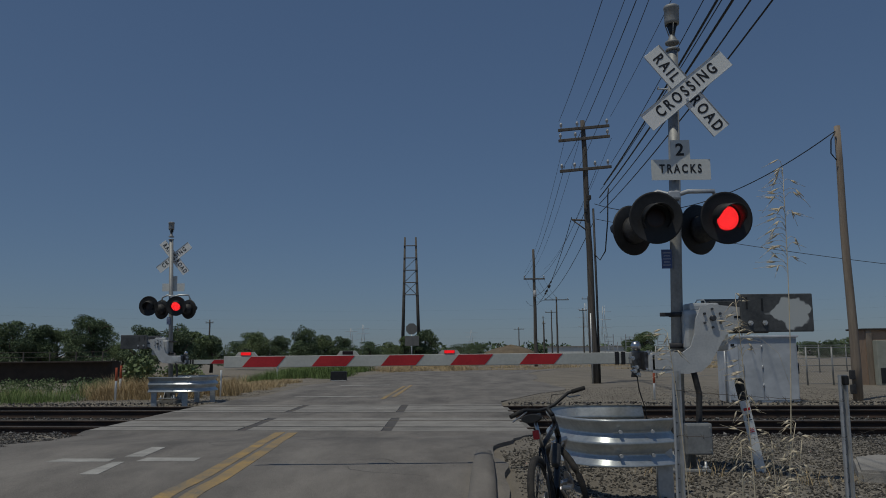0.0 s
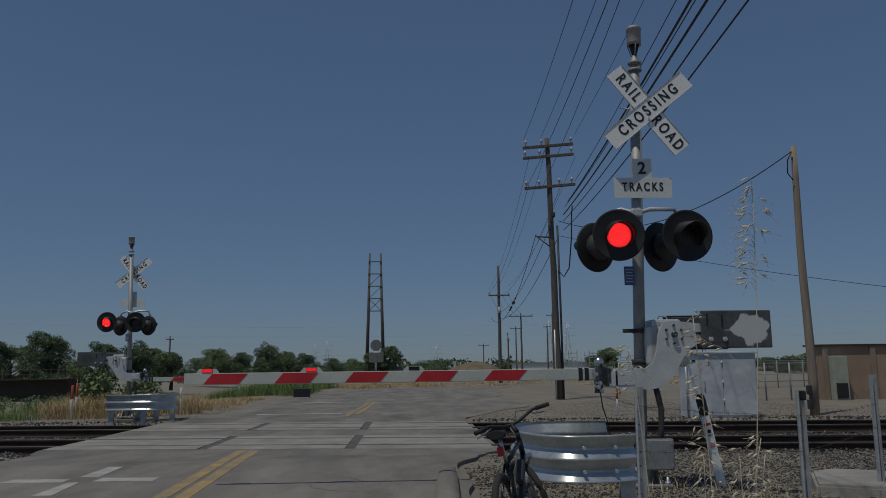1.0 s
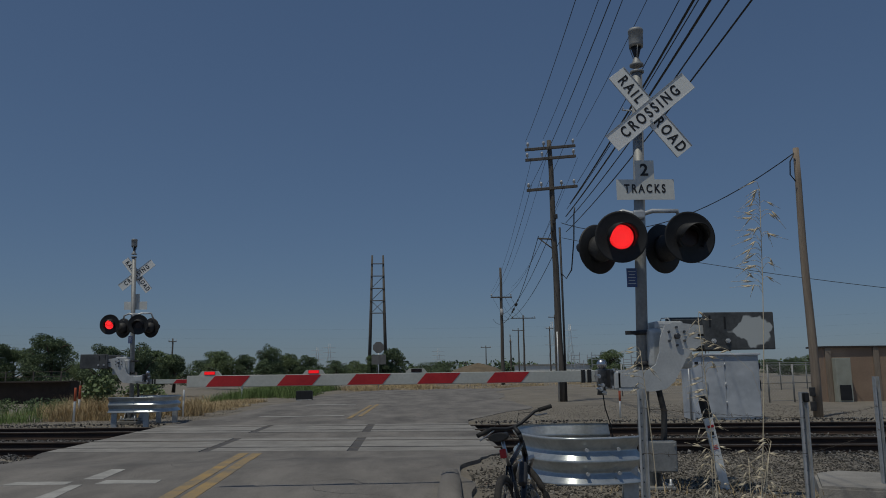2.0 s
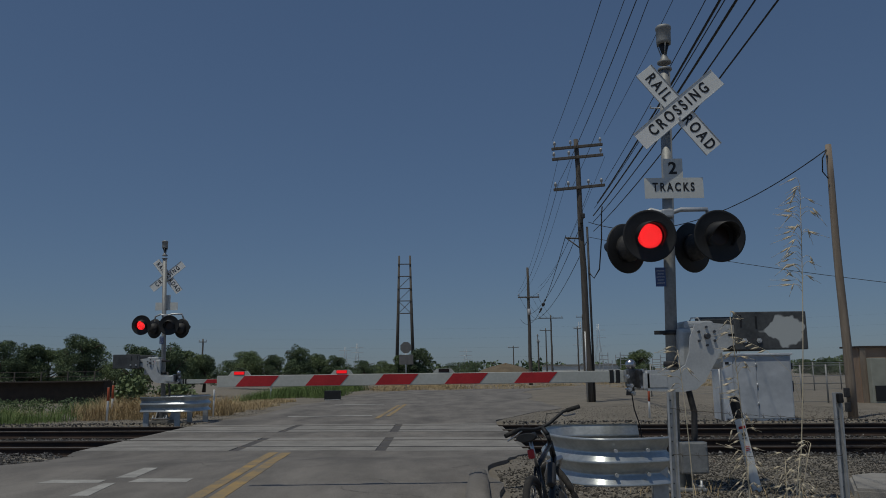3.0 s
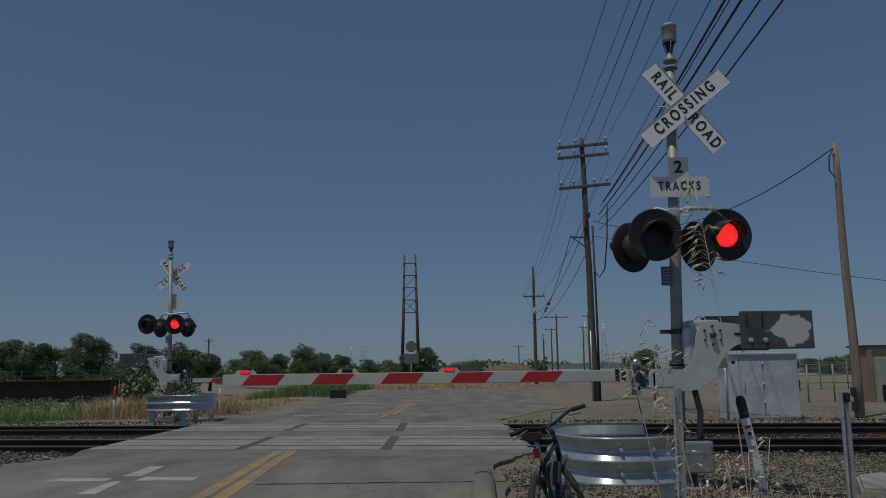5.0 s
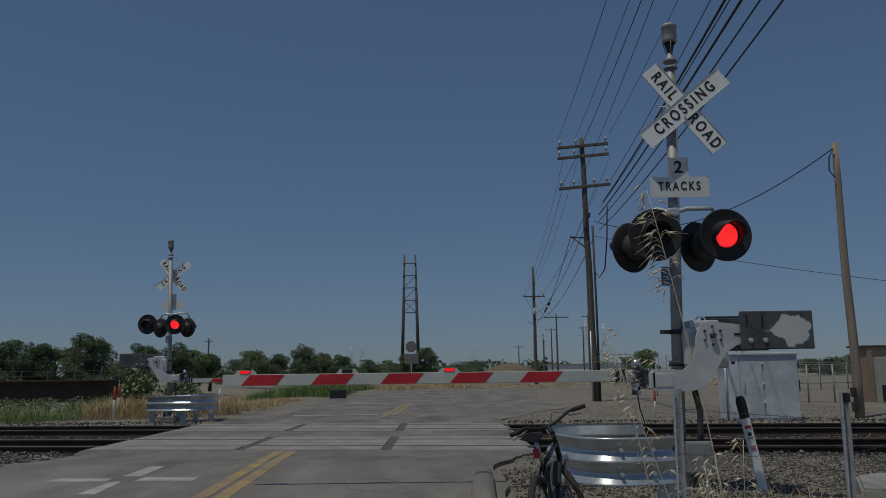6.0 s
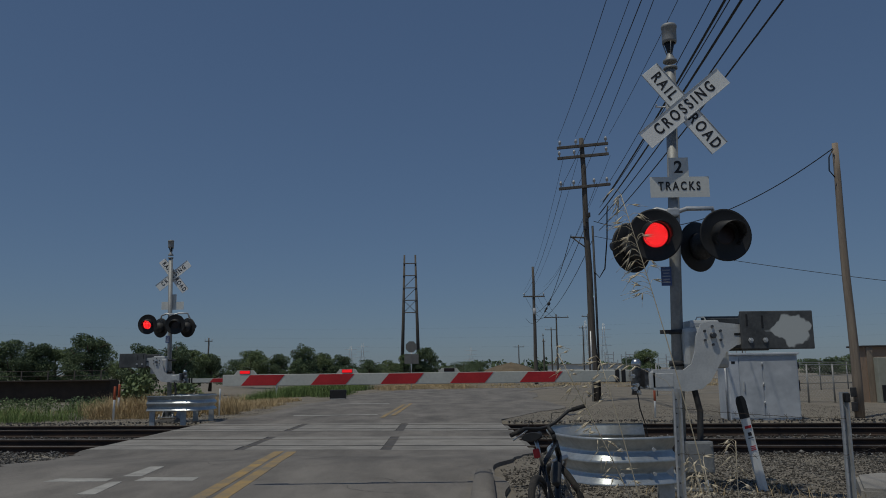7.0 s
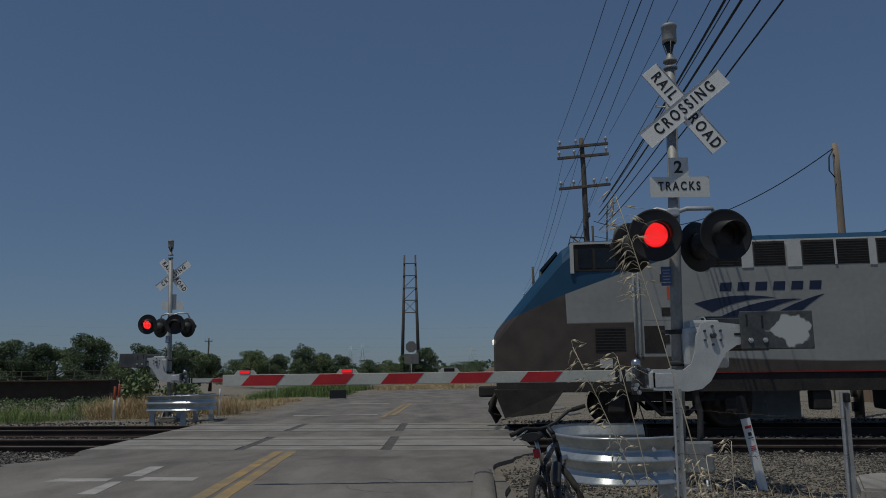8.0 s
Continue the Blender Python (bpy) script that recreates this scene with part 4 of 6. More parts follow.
# leaning service pole by the track
svc = thing("service_pole", pose(11.6, 21.8, -0.05), "slender brown wooden service pole beside the tracks", "utility pole")
bm = bmesh.new()
rings(bm, [circle((0.02 * math.sin(i), 0, 7.95 * i / 8), (0, 0, 1), 0.135 - 0.05 * i / 8, 14) for i in range(9)])
part("pole", bm, M["pole_new"], svc)
for z in (0.35, 0.75):
    bm = bmesh.new()
    bbox(bm, (-0.17, -0.1, z), (0.12, 0.14, 0.26), 0.02)
    part("meter_box", bm, M["black_dusty"], svc, "dark metal box")
bm = bmesh.new()
tube(bm, [(-0.1, -0.1, 7.75), (-0.25, -0.12, 7.5), (-0.28, -0.12, 7.1), (-0.12, -0.1, 6.9)], 0.02, 6)
part("cable_loop", bm, M["wire"], svc)
wire((11.5, 21.7, 7.72), (7.0, 34.5, 8.1), 1.15, 0.016, "black service cable strung between two poles")
wire((7.0, 34.5, 7.4), (24, 26, 3.35), 0.35, 0.012, "thin black cable strung past the tracks")


def tower():
    t = thing("ladder_tower", pose(-5.45, 130, -0.4), "tall dark two-legged timber tower with crossbars", "tower")
    for s in (-1, 1):
        bm = bmesh.new()
        tube(bm, [(s * 1.45, 0, 0), (s * 1.15, 0, 11), (s * 0.93, 0, 21.4)], [0.32, 0.25, 0.15], 8)
        part("leg", bm, M["pole"], t)
    for z in (11.5, 13.6, 15.7, 17.8, 19.9):
        w = 1.45 - 0.52 * z / 21.4
        bm = bmesh.new()
        bbox(bm, (0, -0.2, z), (w * 2 + 0.35, 0.12, 0.16), 0.02, seg=1)
        part("crossbar", bm, M["pole"], t)
    for a, b in ((11.5, 13.6), (13.6, 11.5), (13.6, 15.7), (15.7, 17.8)):
        bm = bmesh.new()
        tube(bm, [(-1.1, -0.1, a), (1.05, -0.1, b)], 0.05, 5)
        part("brace", bm, M["pole"], t)


tower()


M["dull_plate"] = mat("dull_grey_sign_back", (0.13, 0.13, 0.128), (0.2, 0.2, 0.195), 0.7, 0.1)


def stop_sign():
    s = thing("road_sign", pose(-2.45, 60, -0.1), "grey back of an octagonal road sign on a post", "road sign")
    bm = bmesh.new()
    cyl(bm, (0, 0.04, 0), (0, 0.04, 3.2), 0.04, n=8)
    part("post", bm, M["galv"], s)
    bm = bmesh.new()
    pts = [(0.46 * math.cos(radians(22.5 + 45 * i)), 0, 3.35 - 0.0 + 0.46 * math.sin(radians(22.5 + 45 * i))) for i in range(8)]
    prism(bm, pts, (0, 0.012, 0))
    part("octagon_plate", bm, M["dull_plate"], s)
    bm = bmesh.new()
    bbox(bm, (0.02, 0, 2.42), (1.1, 0.012, 0.75), 0.004, seg=1)
    part("square_plate", bm, M["dull_plate"], s)


stop_sign()


def far_building(x, y, w, d, h, label, roof=M["concrete"]):
    b = thing("low_building", pose(x, y, -0.2), label, "building", "far buildings")
    bm = bmesh.new()
    box(bm, (0, 0, h / 2), (w, d, h))
    part("wall", bm, M["grey_sign"], b)
    bm = bmesh.new()
    box(bm, (0, 0, h + 0.1), (w + 0.5, d + 0.5, 0.2))
    part("roof", bm, roof, b)


far_building(31.5, 170, 16, 8, 2.4, "long low white building far off")
far_building(-1.0, 300, 13, 8, 1.7, "long low white building far off")

# substation frames
for i in range(15):
    x, y, h, w = 33 + i * 2.3, 150 + (i * 37) % 23, 2.5 + (i * 29 % 10) * 0.2, 1.8
    f = thing("substation_frame", pose(x, y, -0.3), "thin grey steel substation frame far off", "steel frame", "substation frames")
    for s in (-1, 1):
        bm = bmesh.new()
        box(bm, (s * w / 2, 0, h / 2 + 0.4), (0.14, 0.14, h + 0.8))
        part("post", bm, M["galv"], f)
    for z in (h * 0.55, h * 0.8, h):
        bm = bmesh.new()
        box(bm, (0, 0, z + 0.2), (w, 0.1, 0.12))
        part("beam", bm, M["galv"], f)


def lattice_tower(x, y, h):
    t = thing("pylon", pose(x, y, -1), "faint lattice transmission pylon far off", "pylon", "far pylons")
    for sx in (-1, 1):
        for sy in (-1, 1):
            bm = bmesh.new()
            tube(bm, [(sx * 2.6, sy * 2.6, 0), (sx * 0.7, sy * 0.7, h * 0.65), (sx * 0.4, sy * 0.4, h)], 0.08, 4)
            part("leg", bm, M["galv"], t)
    for z in (0.55, 0.72, 0.88):
        bm = bmesh.new()
        tube(bm, [(-4.2, 0, h * z), (4.2, 0, h * z)], 0.09, 4)
        part("crossarm", bm, M["galv"], t)
    for i in range(6):
        a, b = i / 9.5, (i + 1) / 9.5
        w = lambda q: 2.6 - 1.9 * q / 0.65
        bm = bmesh.new()
        tube(bm, [(-w(a), -w(a), h * a), (w(b), -w(b), h * b)], 0.07, 4)
        part("brace", bm, M["galv"], t)


for x, y, h in ((78, 420, 28), (90, 430, 27), (-62, 520, 19), (-54, 520, 21), (19, 520, 17)):
    lattice_tower(x, y, h)


def rail_bridge():
    b = thing("girder_bridge", pose(0, 0, 0), "long dark brown girder bridge with a pipe railing", "bridge")
    bm = bmesh.new()
    box(bm, (-60, 91, -0.75), (43, 2.2, 2.85))
    part("girder", bm, M["brown"], b)
    bm = bmesh.new()
    box(bm, (-60, 90.2, 0.74), (43.4, 2.4, 0.14))
    part("deck", bm, M["brown"], b)
    bm = bmesh.new()
    box(bm, (-38.7, 90.9, -0.75), (0.6, 2.4, 2.85))
    part("abutment", bm, M["brown"], b)
    for i in range(14):
        bm = bmesh.new()
        box(bm, (-39.3 - 3.05 * i, 89.2, 1.32), (0.12, 0.12, 1.15))
        part("railing_post", bm, M["pole"], b)
    for z in (1.3, 1.85):
        bm = bmesh.new()
        tube(bm, [(-81, 89.2, z), (-38.8, 89.2, z)], 0.03, 5)
        part("railing_pipe", bm, M["pole"], b)


rail_bridge()

# ---- locomotive: local x runs back from the nose, y across the track, z up from the rails ----
def livery():
    m = mat("locomotive_paint", (0.275, 0.28, 0.268), (0.345, 0.35, 0.335), 0.42, 0.1, scale=0.8, fine=8, bump=0.03)
    n, l = m.node_tree.nodes, m.node_tree.links
    b = n["Principled BSDF"]
    silver = b.inputs["Base Color"].links[0].from_socket
    co = n.new("ShaderNodeTexCoord")
    sep = n.new("ShaderNodeSeparateXYZ")
    l.new(co.outputs["Object"], sep.inputs[0])
    scaled = n.new("ShaderNodeMath")
    scaled.operation = "DIVIDE"
    l.new(sep.outputs["X"], scaled.inputs[0])
    scaled.inputs[1].default_value = 8.0

    def line(points):
        r = n.new("ShaderNodeValToRGB")
        e = r.color_ramp.elements
        while len(e) < len(points):
            e.new(0.5)
        for el, (s, z) in zip(e, points):
            el.position, el.color = min(1, s / 8.0), (z / 5, z / 5, z / 5, 1)
        l.new(scaled.outputs[0], r.inputs[0])
        k = n.new("ShaderNodeMath")
        k.operation = "MULTIPLY"
        l.new(r.outputs[0], k.inputs[0])
        k.inputs[1].default_value = 5.0
        return k.outputs[0]

    def over(base, col, test, soft):
        rg = n.new("ShaderNodeMapRange")
        rg.inputs["From Min"].default_value, rg.inputs["From Max"].default_value = -soft, soft
        l.new(test, rg.inputs["Value"])
        mx = n.new("ShaderNodeMix")
        mx.data_type = "RGBA"
        l.new(rg.outputs[0], mx.inputs["Factor"])
        l.new(base, mx.inputs["A"])
        if isinstance(col, tuple):
            mx.inputs["B"].default_value = col
        else:
            l.new(col, mx.inputs["B"])
        return mx.outputs["Result"]

    def minus(a, c):
        k = n.new("ShaderNodeMath")
        k.operation = "SUBTRACT"
        l.new(a, k.inputs[0])
        l.new(c, k.inputs[1])
        return k.outputs[0]
    z = sep.outputs["Z"]
    nz = n.new("ShaderNodeTexNoise")
    nz.inputs["Scale"].default_value, nz.inputs["Detail"].default_value = 2.2, 7
    l.new(co.outputs["Object"], nz.inputs["Vector"])
    grime = n.new("ShaderNodeMix")
    grime.data_type = "RGBA"
    grime.inputs["A"].default_value, grime.inputs["B"].default_value = (0.026, 0.021, 0.018, 1), (0.125, 0.1, 0.08, 1)
    l.new(nz.outputs["Fac"], grime.inputs["Factor"])
    c = over(silver, grime.outputs["Result"], minus(line([(0, 5.0), (1.76, 5.0), (1.8, 2.52), (3.38, 2.52), (3.44, 1.7), (4.6, 1.7), (6, 1.62), (8, 1.55)]), z), 0.02)
    blue = n.new("ShaderNodeMix")
    blue.data_type = "RGBA"
    blue.inputs["A"].default_value, blue.inputs["B"].default_value = (0.008, 0.048, 0.105, 1), (0.016, 0.078, 0.155, 1)
    l.new(nz.outputs["Fac"], blue.inputs["Factor"])
    c = over(c, blue.outputs["Result"], minus(z, line([(0, 2.5), (1.8, 3.23), (3.4, 3.78), (4.9, 4.2), (5.6, 4.42), (8, 4.42)])), 0.008)
    l.new(c, b.inputs["Base Color"])
    return m


M["livery"] = livery()
M["loco_white"] = mat("white_trim_paint", (0.432, 0.448, 0.451), (0.544, 0.56, 0.56), 0.5)
M["loco_dark"] = mat("dark_underframe", (0.012, 0.011, 0.011), (0.04, 0.036, 0.033), 0.8, scale=2, fine=20)
M["loco_blue"] = mat("dark_blue_lettering", (0.006, 0.014, 0.045), (0.01, 0.02, 0.06), 0.5, bump=0)
M["loco_red"] = mat("dull_red_line", (0.16, 0.012, 0.014), (0.24, 0.02, 0.02), 0.5)
M["loco_silver"] = mat("silver_door_paint", (0.275, 0.28, 0.268), (0.345, 0.35, 0.335), 0.42, 0.1, scale=0.8, fine=8, bump=0.03)
M["orange"] = mat("faded_orange_plastic", (0.38, 0.075, 0.03), (0.5, 0.11, 0.045), 0.6)
M["wheel"] = mat("worn_wheel_steel", (0.03, 0.026, 0.023), (0.09, 0.08, 0.07), 0.6, 0.5)
M["glass"] = mat("dark_tinted_glass", (0.008, 0.01, 0.012), (0.014, 0.017, 0.02), 0.08, 0.0, bump=0)
M["louvre"] = mat("dark_louvre", (0.02, 0.018, 0.016), (0.06, 0.05, 0.042), 0.75)
loco = thing("locomotive", pose(*uv(60, FAR_V), 0, 0, -6.8), "grey and blue passenger locomotive with grimy sloped nose", "locomotive")


def build_loco():
    def p(name, bm, material, label="", parent=loco):
        return part(name, bm, material, parent, label)
    L, W = 21.0, 1.5
    # body: sections of (distance, half width, roof shoulder, roof top)
    secs = [(0.0, 0.85, 2.1, 2.3), (0.06, 0.95, 2.2, 2.42), (0.5, 1.16, 2.72, 2.94), (1.2, 1.33, 3.5, 3.77), (1.75, 1.43, 4.1, 4.4), (2.0, 1.46, 4.3, 4.55), (2.3, 1.48, 4.36, 4.6), (3.4, W, 4.4, 4.62), (12, W, 4.4, 4.62), (L, W, 4.4, 4.62)]
    bm = bmesh.new()
    rows = []
    for s, w, zs, zt in secs:
        half = [(w, 1.3), (w, zs - 0.12), (w - 0.05, zs), (w * 0.82, zt - 0.06), (w * 0.55, zt)]
        rows.append([(s, -y, z) for y, z in half] + [(s, y, z) for y, z in reversed(half)])
    rings(bm, rows, smooth=False)
    body = p("body", bm, M["livery"], "silver grey, blue and grime-stained body shell")
    bm = bmesh.new()
    rings(bm, [[(s, -y, 1.3), (s, -y, 0.88), (s, y, 0.88), (s, y, 1.3)] for s, y in ((0.05, 0.9), (0.6, 1.2), (2.1, 1.42), (3.4, 1.46), (L, 1.46))], smooth=False)
    p("skirt", bm, M["loco_dark"], "dark lower sill")
    for y in (-1.503, 1.5):
        bm = bmesh.new()
        box(bm, (12.2, y, 1.32), (17.6, 0.006, 0.035))
        p("red_line", bm, M["loco_red"], "thin dark red line", body)
    # pilot and coupler
    bm = bmesh.new()
    rings(bm, [[(0.0, -1.25, 0.95), (0.0, 1.25, 0.95), (1.7, 1.4, 0.95), (1.7, -1.4, 0.95)], [(0.25, -1.2, 0.28), (0.25, 1.2, 0.28), (1.3, 1.35, 0.4), (1.3, -1.35, 0.4)]], smooth=False)
    p("pilot", bm, M["louvre"], "dark sloped pilot plate")
    for i in range(9):
        bm = bmesh.new()
        y = -1.2 + 0.3 * i
        tube(bm, [(-0.05, y, 0.75), (-0.12, y, 0.45), (0.05, y, 0.16)], 0.035, 6)
        p("plow_bar", bm, M["loco_dark"])
    bm = bmesh.new()
    bbox(bm, (-0.2, 0, 0.88), (0.5, 0.3, 0.28), 0.05)
    p("coupler", bm, M["loco_dark"])
    bm = bmesh.new()
    tube(bm, [(0.0, -0.5, 0.85), (-0.16, -0.55, 0.6), (-0.1, -0.6, 0.35), (0.1, -0.62, 0.3)], 0.035, 8)
    p("air_hose", bm, M["loco_dark"])
    # windshield, side windows
    for y0, y1 in ((-1.1, -0.08), (0.08, 1.1)):
        bm = bmesh.new()
        prism(bm, [(1.24, y0, 3.82), (1.24, y1, 3.82), (1.66, y1 * 0.95, 4.30), (1.66, y0 * 0.95, 4.30)], (-0.05, 0, 0.05))
        p("windshield", bm, M["glass"], "dark windshield pane", body)
    for y in (-1, 1):
        bm = bmesh.new()
        box(bm, (2.65, y * 1.475, 4.1), (1.35, 0.06, 0.66))
        frame_ob = p("cab_window", bm, M["loco_dark"], "dark cab side window", body)
        bm = bmesh.new()
        for x, w in ((2.3, 0.34), (2.78, 0.48)):
            box(bm, (x, y * 1.51, 4.08), (w, 0.01, 0.48))
        p("pane", bm, M["glass"], "", frame_ob)
        bm = bmesh.new()
        box(bm, (1.98, y * 1.5, 4.08), (0.09, 0.07, 0.72))
        box(bm, (2.65, y * 1.51, 4.45), (1.4, 0.05, 0.05))
        p("window_trim", bm, M["loco_white"], "pale window trim", frame_ob)
    # upper louvre bays
    for x, w, gap in ((5.2, 0.75, 0.22), (6.23, 0.72, 0.26), (7.33, 1.49, 0.32), (9.0, 1.49, 0.16), (10.7, 1.49, 0.16), (12.4, 1.49, 0.16), (14.1, 1.49, 0.16), (15.8, 1.49, 0.16)):
        for y in (-1, 1):
            bm = bmesh.new()
            box(bm, (x + w / 2, y * 1.482, 4.08), (w, 0.05, 0.58))
            g = p("louvre", bm, M["louvre"], "dark louvred intake", body)
            bm = bmesh.new()
            for i in range(9):
                box(bm, (x + w / 2, y * 1.512, 3.84 + i * 0.06), (w - 0.04, 0.016, 0.02), None)
            p("slat_pack", bm, M["loco_dark"], "", g)
            bm = bmesh.new()
            box(bm, (x - 0.02 - gap / 2, y * 1.505, 4.08), (gap, 0.03, 0.66))
            if w > 1:
                box(bm, (x + w / 2, y * 1.515, 4.08), (0.05, 0.03, 0.6))
            p("louvre_frame", bm, M["loco_white"], "white upright between the louvres", body)
    # door lines, handrails, lower grilles
    for y in (-1, 1):
        for s in (3.4, 4.32):
            bm = bmesh.new()
            tube(bm, [(s, y * 1.5, 1.75), (s, y * 1.57, 1.8), (s, y * 1.57, 3.65), (s, y * 1.5, 3.7)], 0.022, 8)
            tube(bm, [(s + 0.12, y * 1.5, 1.75), (s + 0.12, y * 1.55, 1.8), (s + 0.12, y * 1.55, 3.65), (s + 0.12, y * 1.5, 3.7)], 0.015, 8)
            p("grab_rail", bm, M["galv"], "upright grab rail", body)
        bm = bmesh.new()
        box(bm, (3.95, y * 1.498, 3.12), (0.72, 0.01, 1.14))
        p("cab_door", bm, M["loco_silver"], "silver grey side door", body)
        bm = bmesh.new()
        box(bm, (4.22, y * 1.506, 3.2), (0.07, 0.012, 0.3))
        p("reflector_plate", bm, M["orange"], "orange upright plate", body)
        for z in (3.55, 2.75, 2.1):
            bm = bmesh.new()
            box(bm, (4.14, y * 1.506, z), (0.2 if z > 2.2 else 0.1, 0.012, 0.2))
            p("latch_plate", bm, M["loco_dark"], "", body)
        bm = bmesh.new()
        box(bm, (2.82, y * 1.478, 2.12), (0.72, 0.04, 0.56))
        g = p("grille", bm, M["louvre"], "dark lower grille", body)
        bm = bmesh.new()
        for i in range(8):
            box(bm, (2.82, y * 1.504, 1.88 + i * 0.07), (0.7, 0.014, 0.025))
        p("slat_pack", bm, M["loco_dark"], "", g)
        bm = bmesh.new()
        box(bm, (3.85, y * 1.502, 2.1), (0.48, 0.012, 0.64))
        p("side_hatch", bm, M["loco_dark"], "", body)
        bm = bmesh.new()
        box(bm, (2.7, y * 1.478, 1.55), (0.3, 0.045, 0.2))
        p("step_plate", bm, M["loco_white"], "", body)
        # lettering shown as plain bars, and three swept stripes
        for k in range(6):
            bm = bmesh.new()
            c, h = 5.53 + k * 0.405, 0.1
            prism(bm, [(c - 0.13, y * 1.502, 3.31 - h), (c + 0.13, y * 1.502, 3.31 - h), (c + 0.16, y * 1.502, 3.31 + h), (c - 0.1, y * 1.502, 3.31 + h)], (0, y * 0.006, 0))
            p("lettering_bar", bm, M["loco_blue"], "dark blue bar", body)
        for tip, low, end, bulge in (((4.81, 2.93), (5.2, 2.72), (6.65, 3.03), 0.11), ((5.37, 2.6), (5.8, 2.36), (7.23, 2.99), 0.13), ((6.0, 2.28), (6.5, 2.02), (7.75, 3.1), 0.1)):
            n = 10
            edge = []
            for start, lift in ((tip, bulge), (low, bulge * 0.8)):
                edge.append([(start[0] + (end[0] - start[0]) * i / n, y * 1.502, start[1] + (end[1] - start[1]) * i / n + 4 * lift * (i / n) * (1 - i / n)) for i in range(n + 1)])
            bm = bmesh.new()
            for i in range(n - 1):
                prism(bm, [edge[1][i], edge[1][i + 1], edge[0][i + 1], edge[0][i]], (0, y * 0.006, 0))
            prism(bm, [edge[1][n - 1], edge[0][n], edge[0][n - 1]], (0, y * 0.006, 0))
            p("swept_stripe", bm, M["loco_blue"], "dark blue swept stripe", body)
        for s in (8.6, 12.4, 16.2):
            bm = bmesh.new()
            box(bm, (s, y * 1.5, 2.8), (0.02, 0.012, 2.0))
            p("panel_seam", bm, M["loco_silver"], "", body)
        # boarding ladder
        bm = bmesh.new()
        for s in (4.0, 4.42):
            box(bm, (s, y * 1.44, 0.85), (0.05, 0.06, 0.95))
        for i in range(4):
            box(bm, (4.21, y * 1.46, 0.42 + i * 0.27), (0.42, 0.12, 0.035))
        p("ladder", bm, M["loco_dark"], "dark boarding ladder")
        # headlight and ditch lights
        for z, r in ((2.12, 0.07),):
            bm = bmesh.new()
            lathe(bm, [(0, r), (-0.03, r * 0.9), (-0.035, 0.01)], (0.0, y * 0.76, z), (1, 0, 0), 14)
            p("ditch_light", bm, glow("lit_lamp", (1, 0.95, 0.85), 1.6), "lit white lamp", body)
    for s in (2.2, 3.1, 6.0, 10.0, 14.0, 18.0):
        bm = bmesh.new()
        bbox(bm, (s, 0, 4.66), (0.7 if s > 4 else 0.4, 1.2 if s > 4 else 0.3, 0.12), 0.03)
        p("roof_box", bm, M["loco_dark"])
    # running gear
    for c in (4.25, 16.6):
        bm = bmesh.new()
        for y in (-1.15, 1.15):
            bbox(bm, (c, y, 0.78), (3.6, 0.18, 0.26), 0.04)
            for dx in (-1.35, 1.35):
                bbox(bm, (c + dx, y * 1.06, 0.56), (0.42, 0.24, 0.36), 0.05)
                for q in (-0.34, 0.34):
                    cyl(bm, (c + dx + q, y * 1.02, 0.5), (c + dx + q, y * 1.02, 0.8), 0.09, n=10)
            tube(bm, [(c - 0.9, y * 1.08, 0.95), (c - 0.3, y * 1.1, 0.35), (c + 0.3, y * 1.1, 0.35), (c + 0.9, y * 1.08, 0.95)], 0.05, 8)
            bbox(bm, (c, y, 0.45), (0.7, 0.2, 0.18), 0.04)
        truck = p("truck", bm, M["loco_dark"], "black truck frame with springs")
        for dx in (-1.35, 1.35):
            for y in (-0.755, 0.755):
                bm = bmesh.new()
                o = 1 if y > 0 else -1
                lathe(bm, [(0, 0.05), (0, 0.53), (0.03, 0.56), (0.04, 0.52), (0.14, 0.51), (0.14, 0.42), (0.1, 0.38), (0.1, 0.15), (0.16, 0.1), (0.16, 0.01)], (c + dx, y - o * 0.06, 0.53), (0, o, 0), 32)
                p("wheel", bm, M["wheel"], "dark steel wheel", truck)
    bm = bmesh.new()
    bbox(bm, (11.6, 0, 0.68), (3.8, 2.6, 0.7), 0.1)
    p("fuel_tank", bm, M["loco_dark"])
    bm = bmesh.new()
    for s, w in ((7.55, 0.42),):
        bbox(bm, (s, -1.2, 0.66), (w, 0.4, 0.44), 0.05)
    p("air_tank", bm, M["loco_dark"])


build_loco()

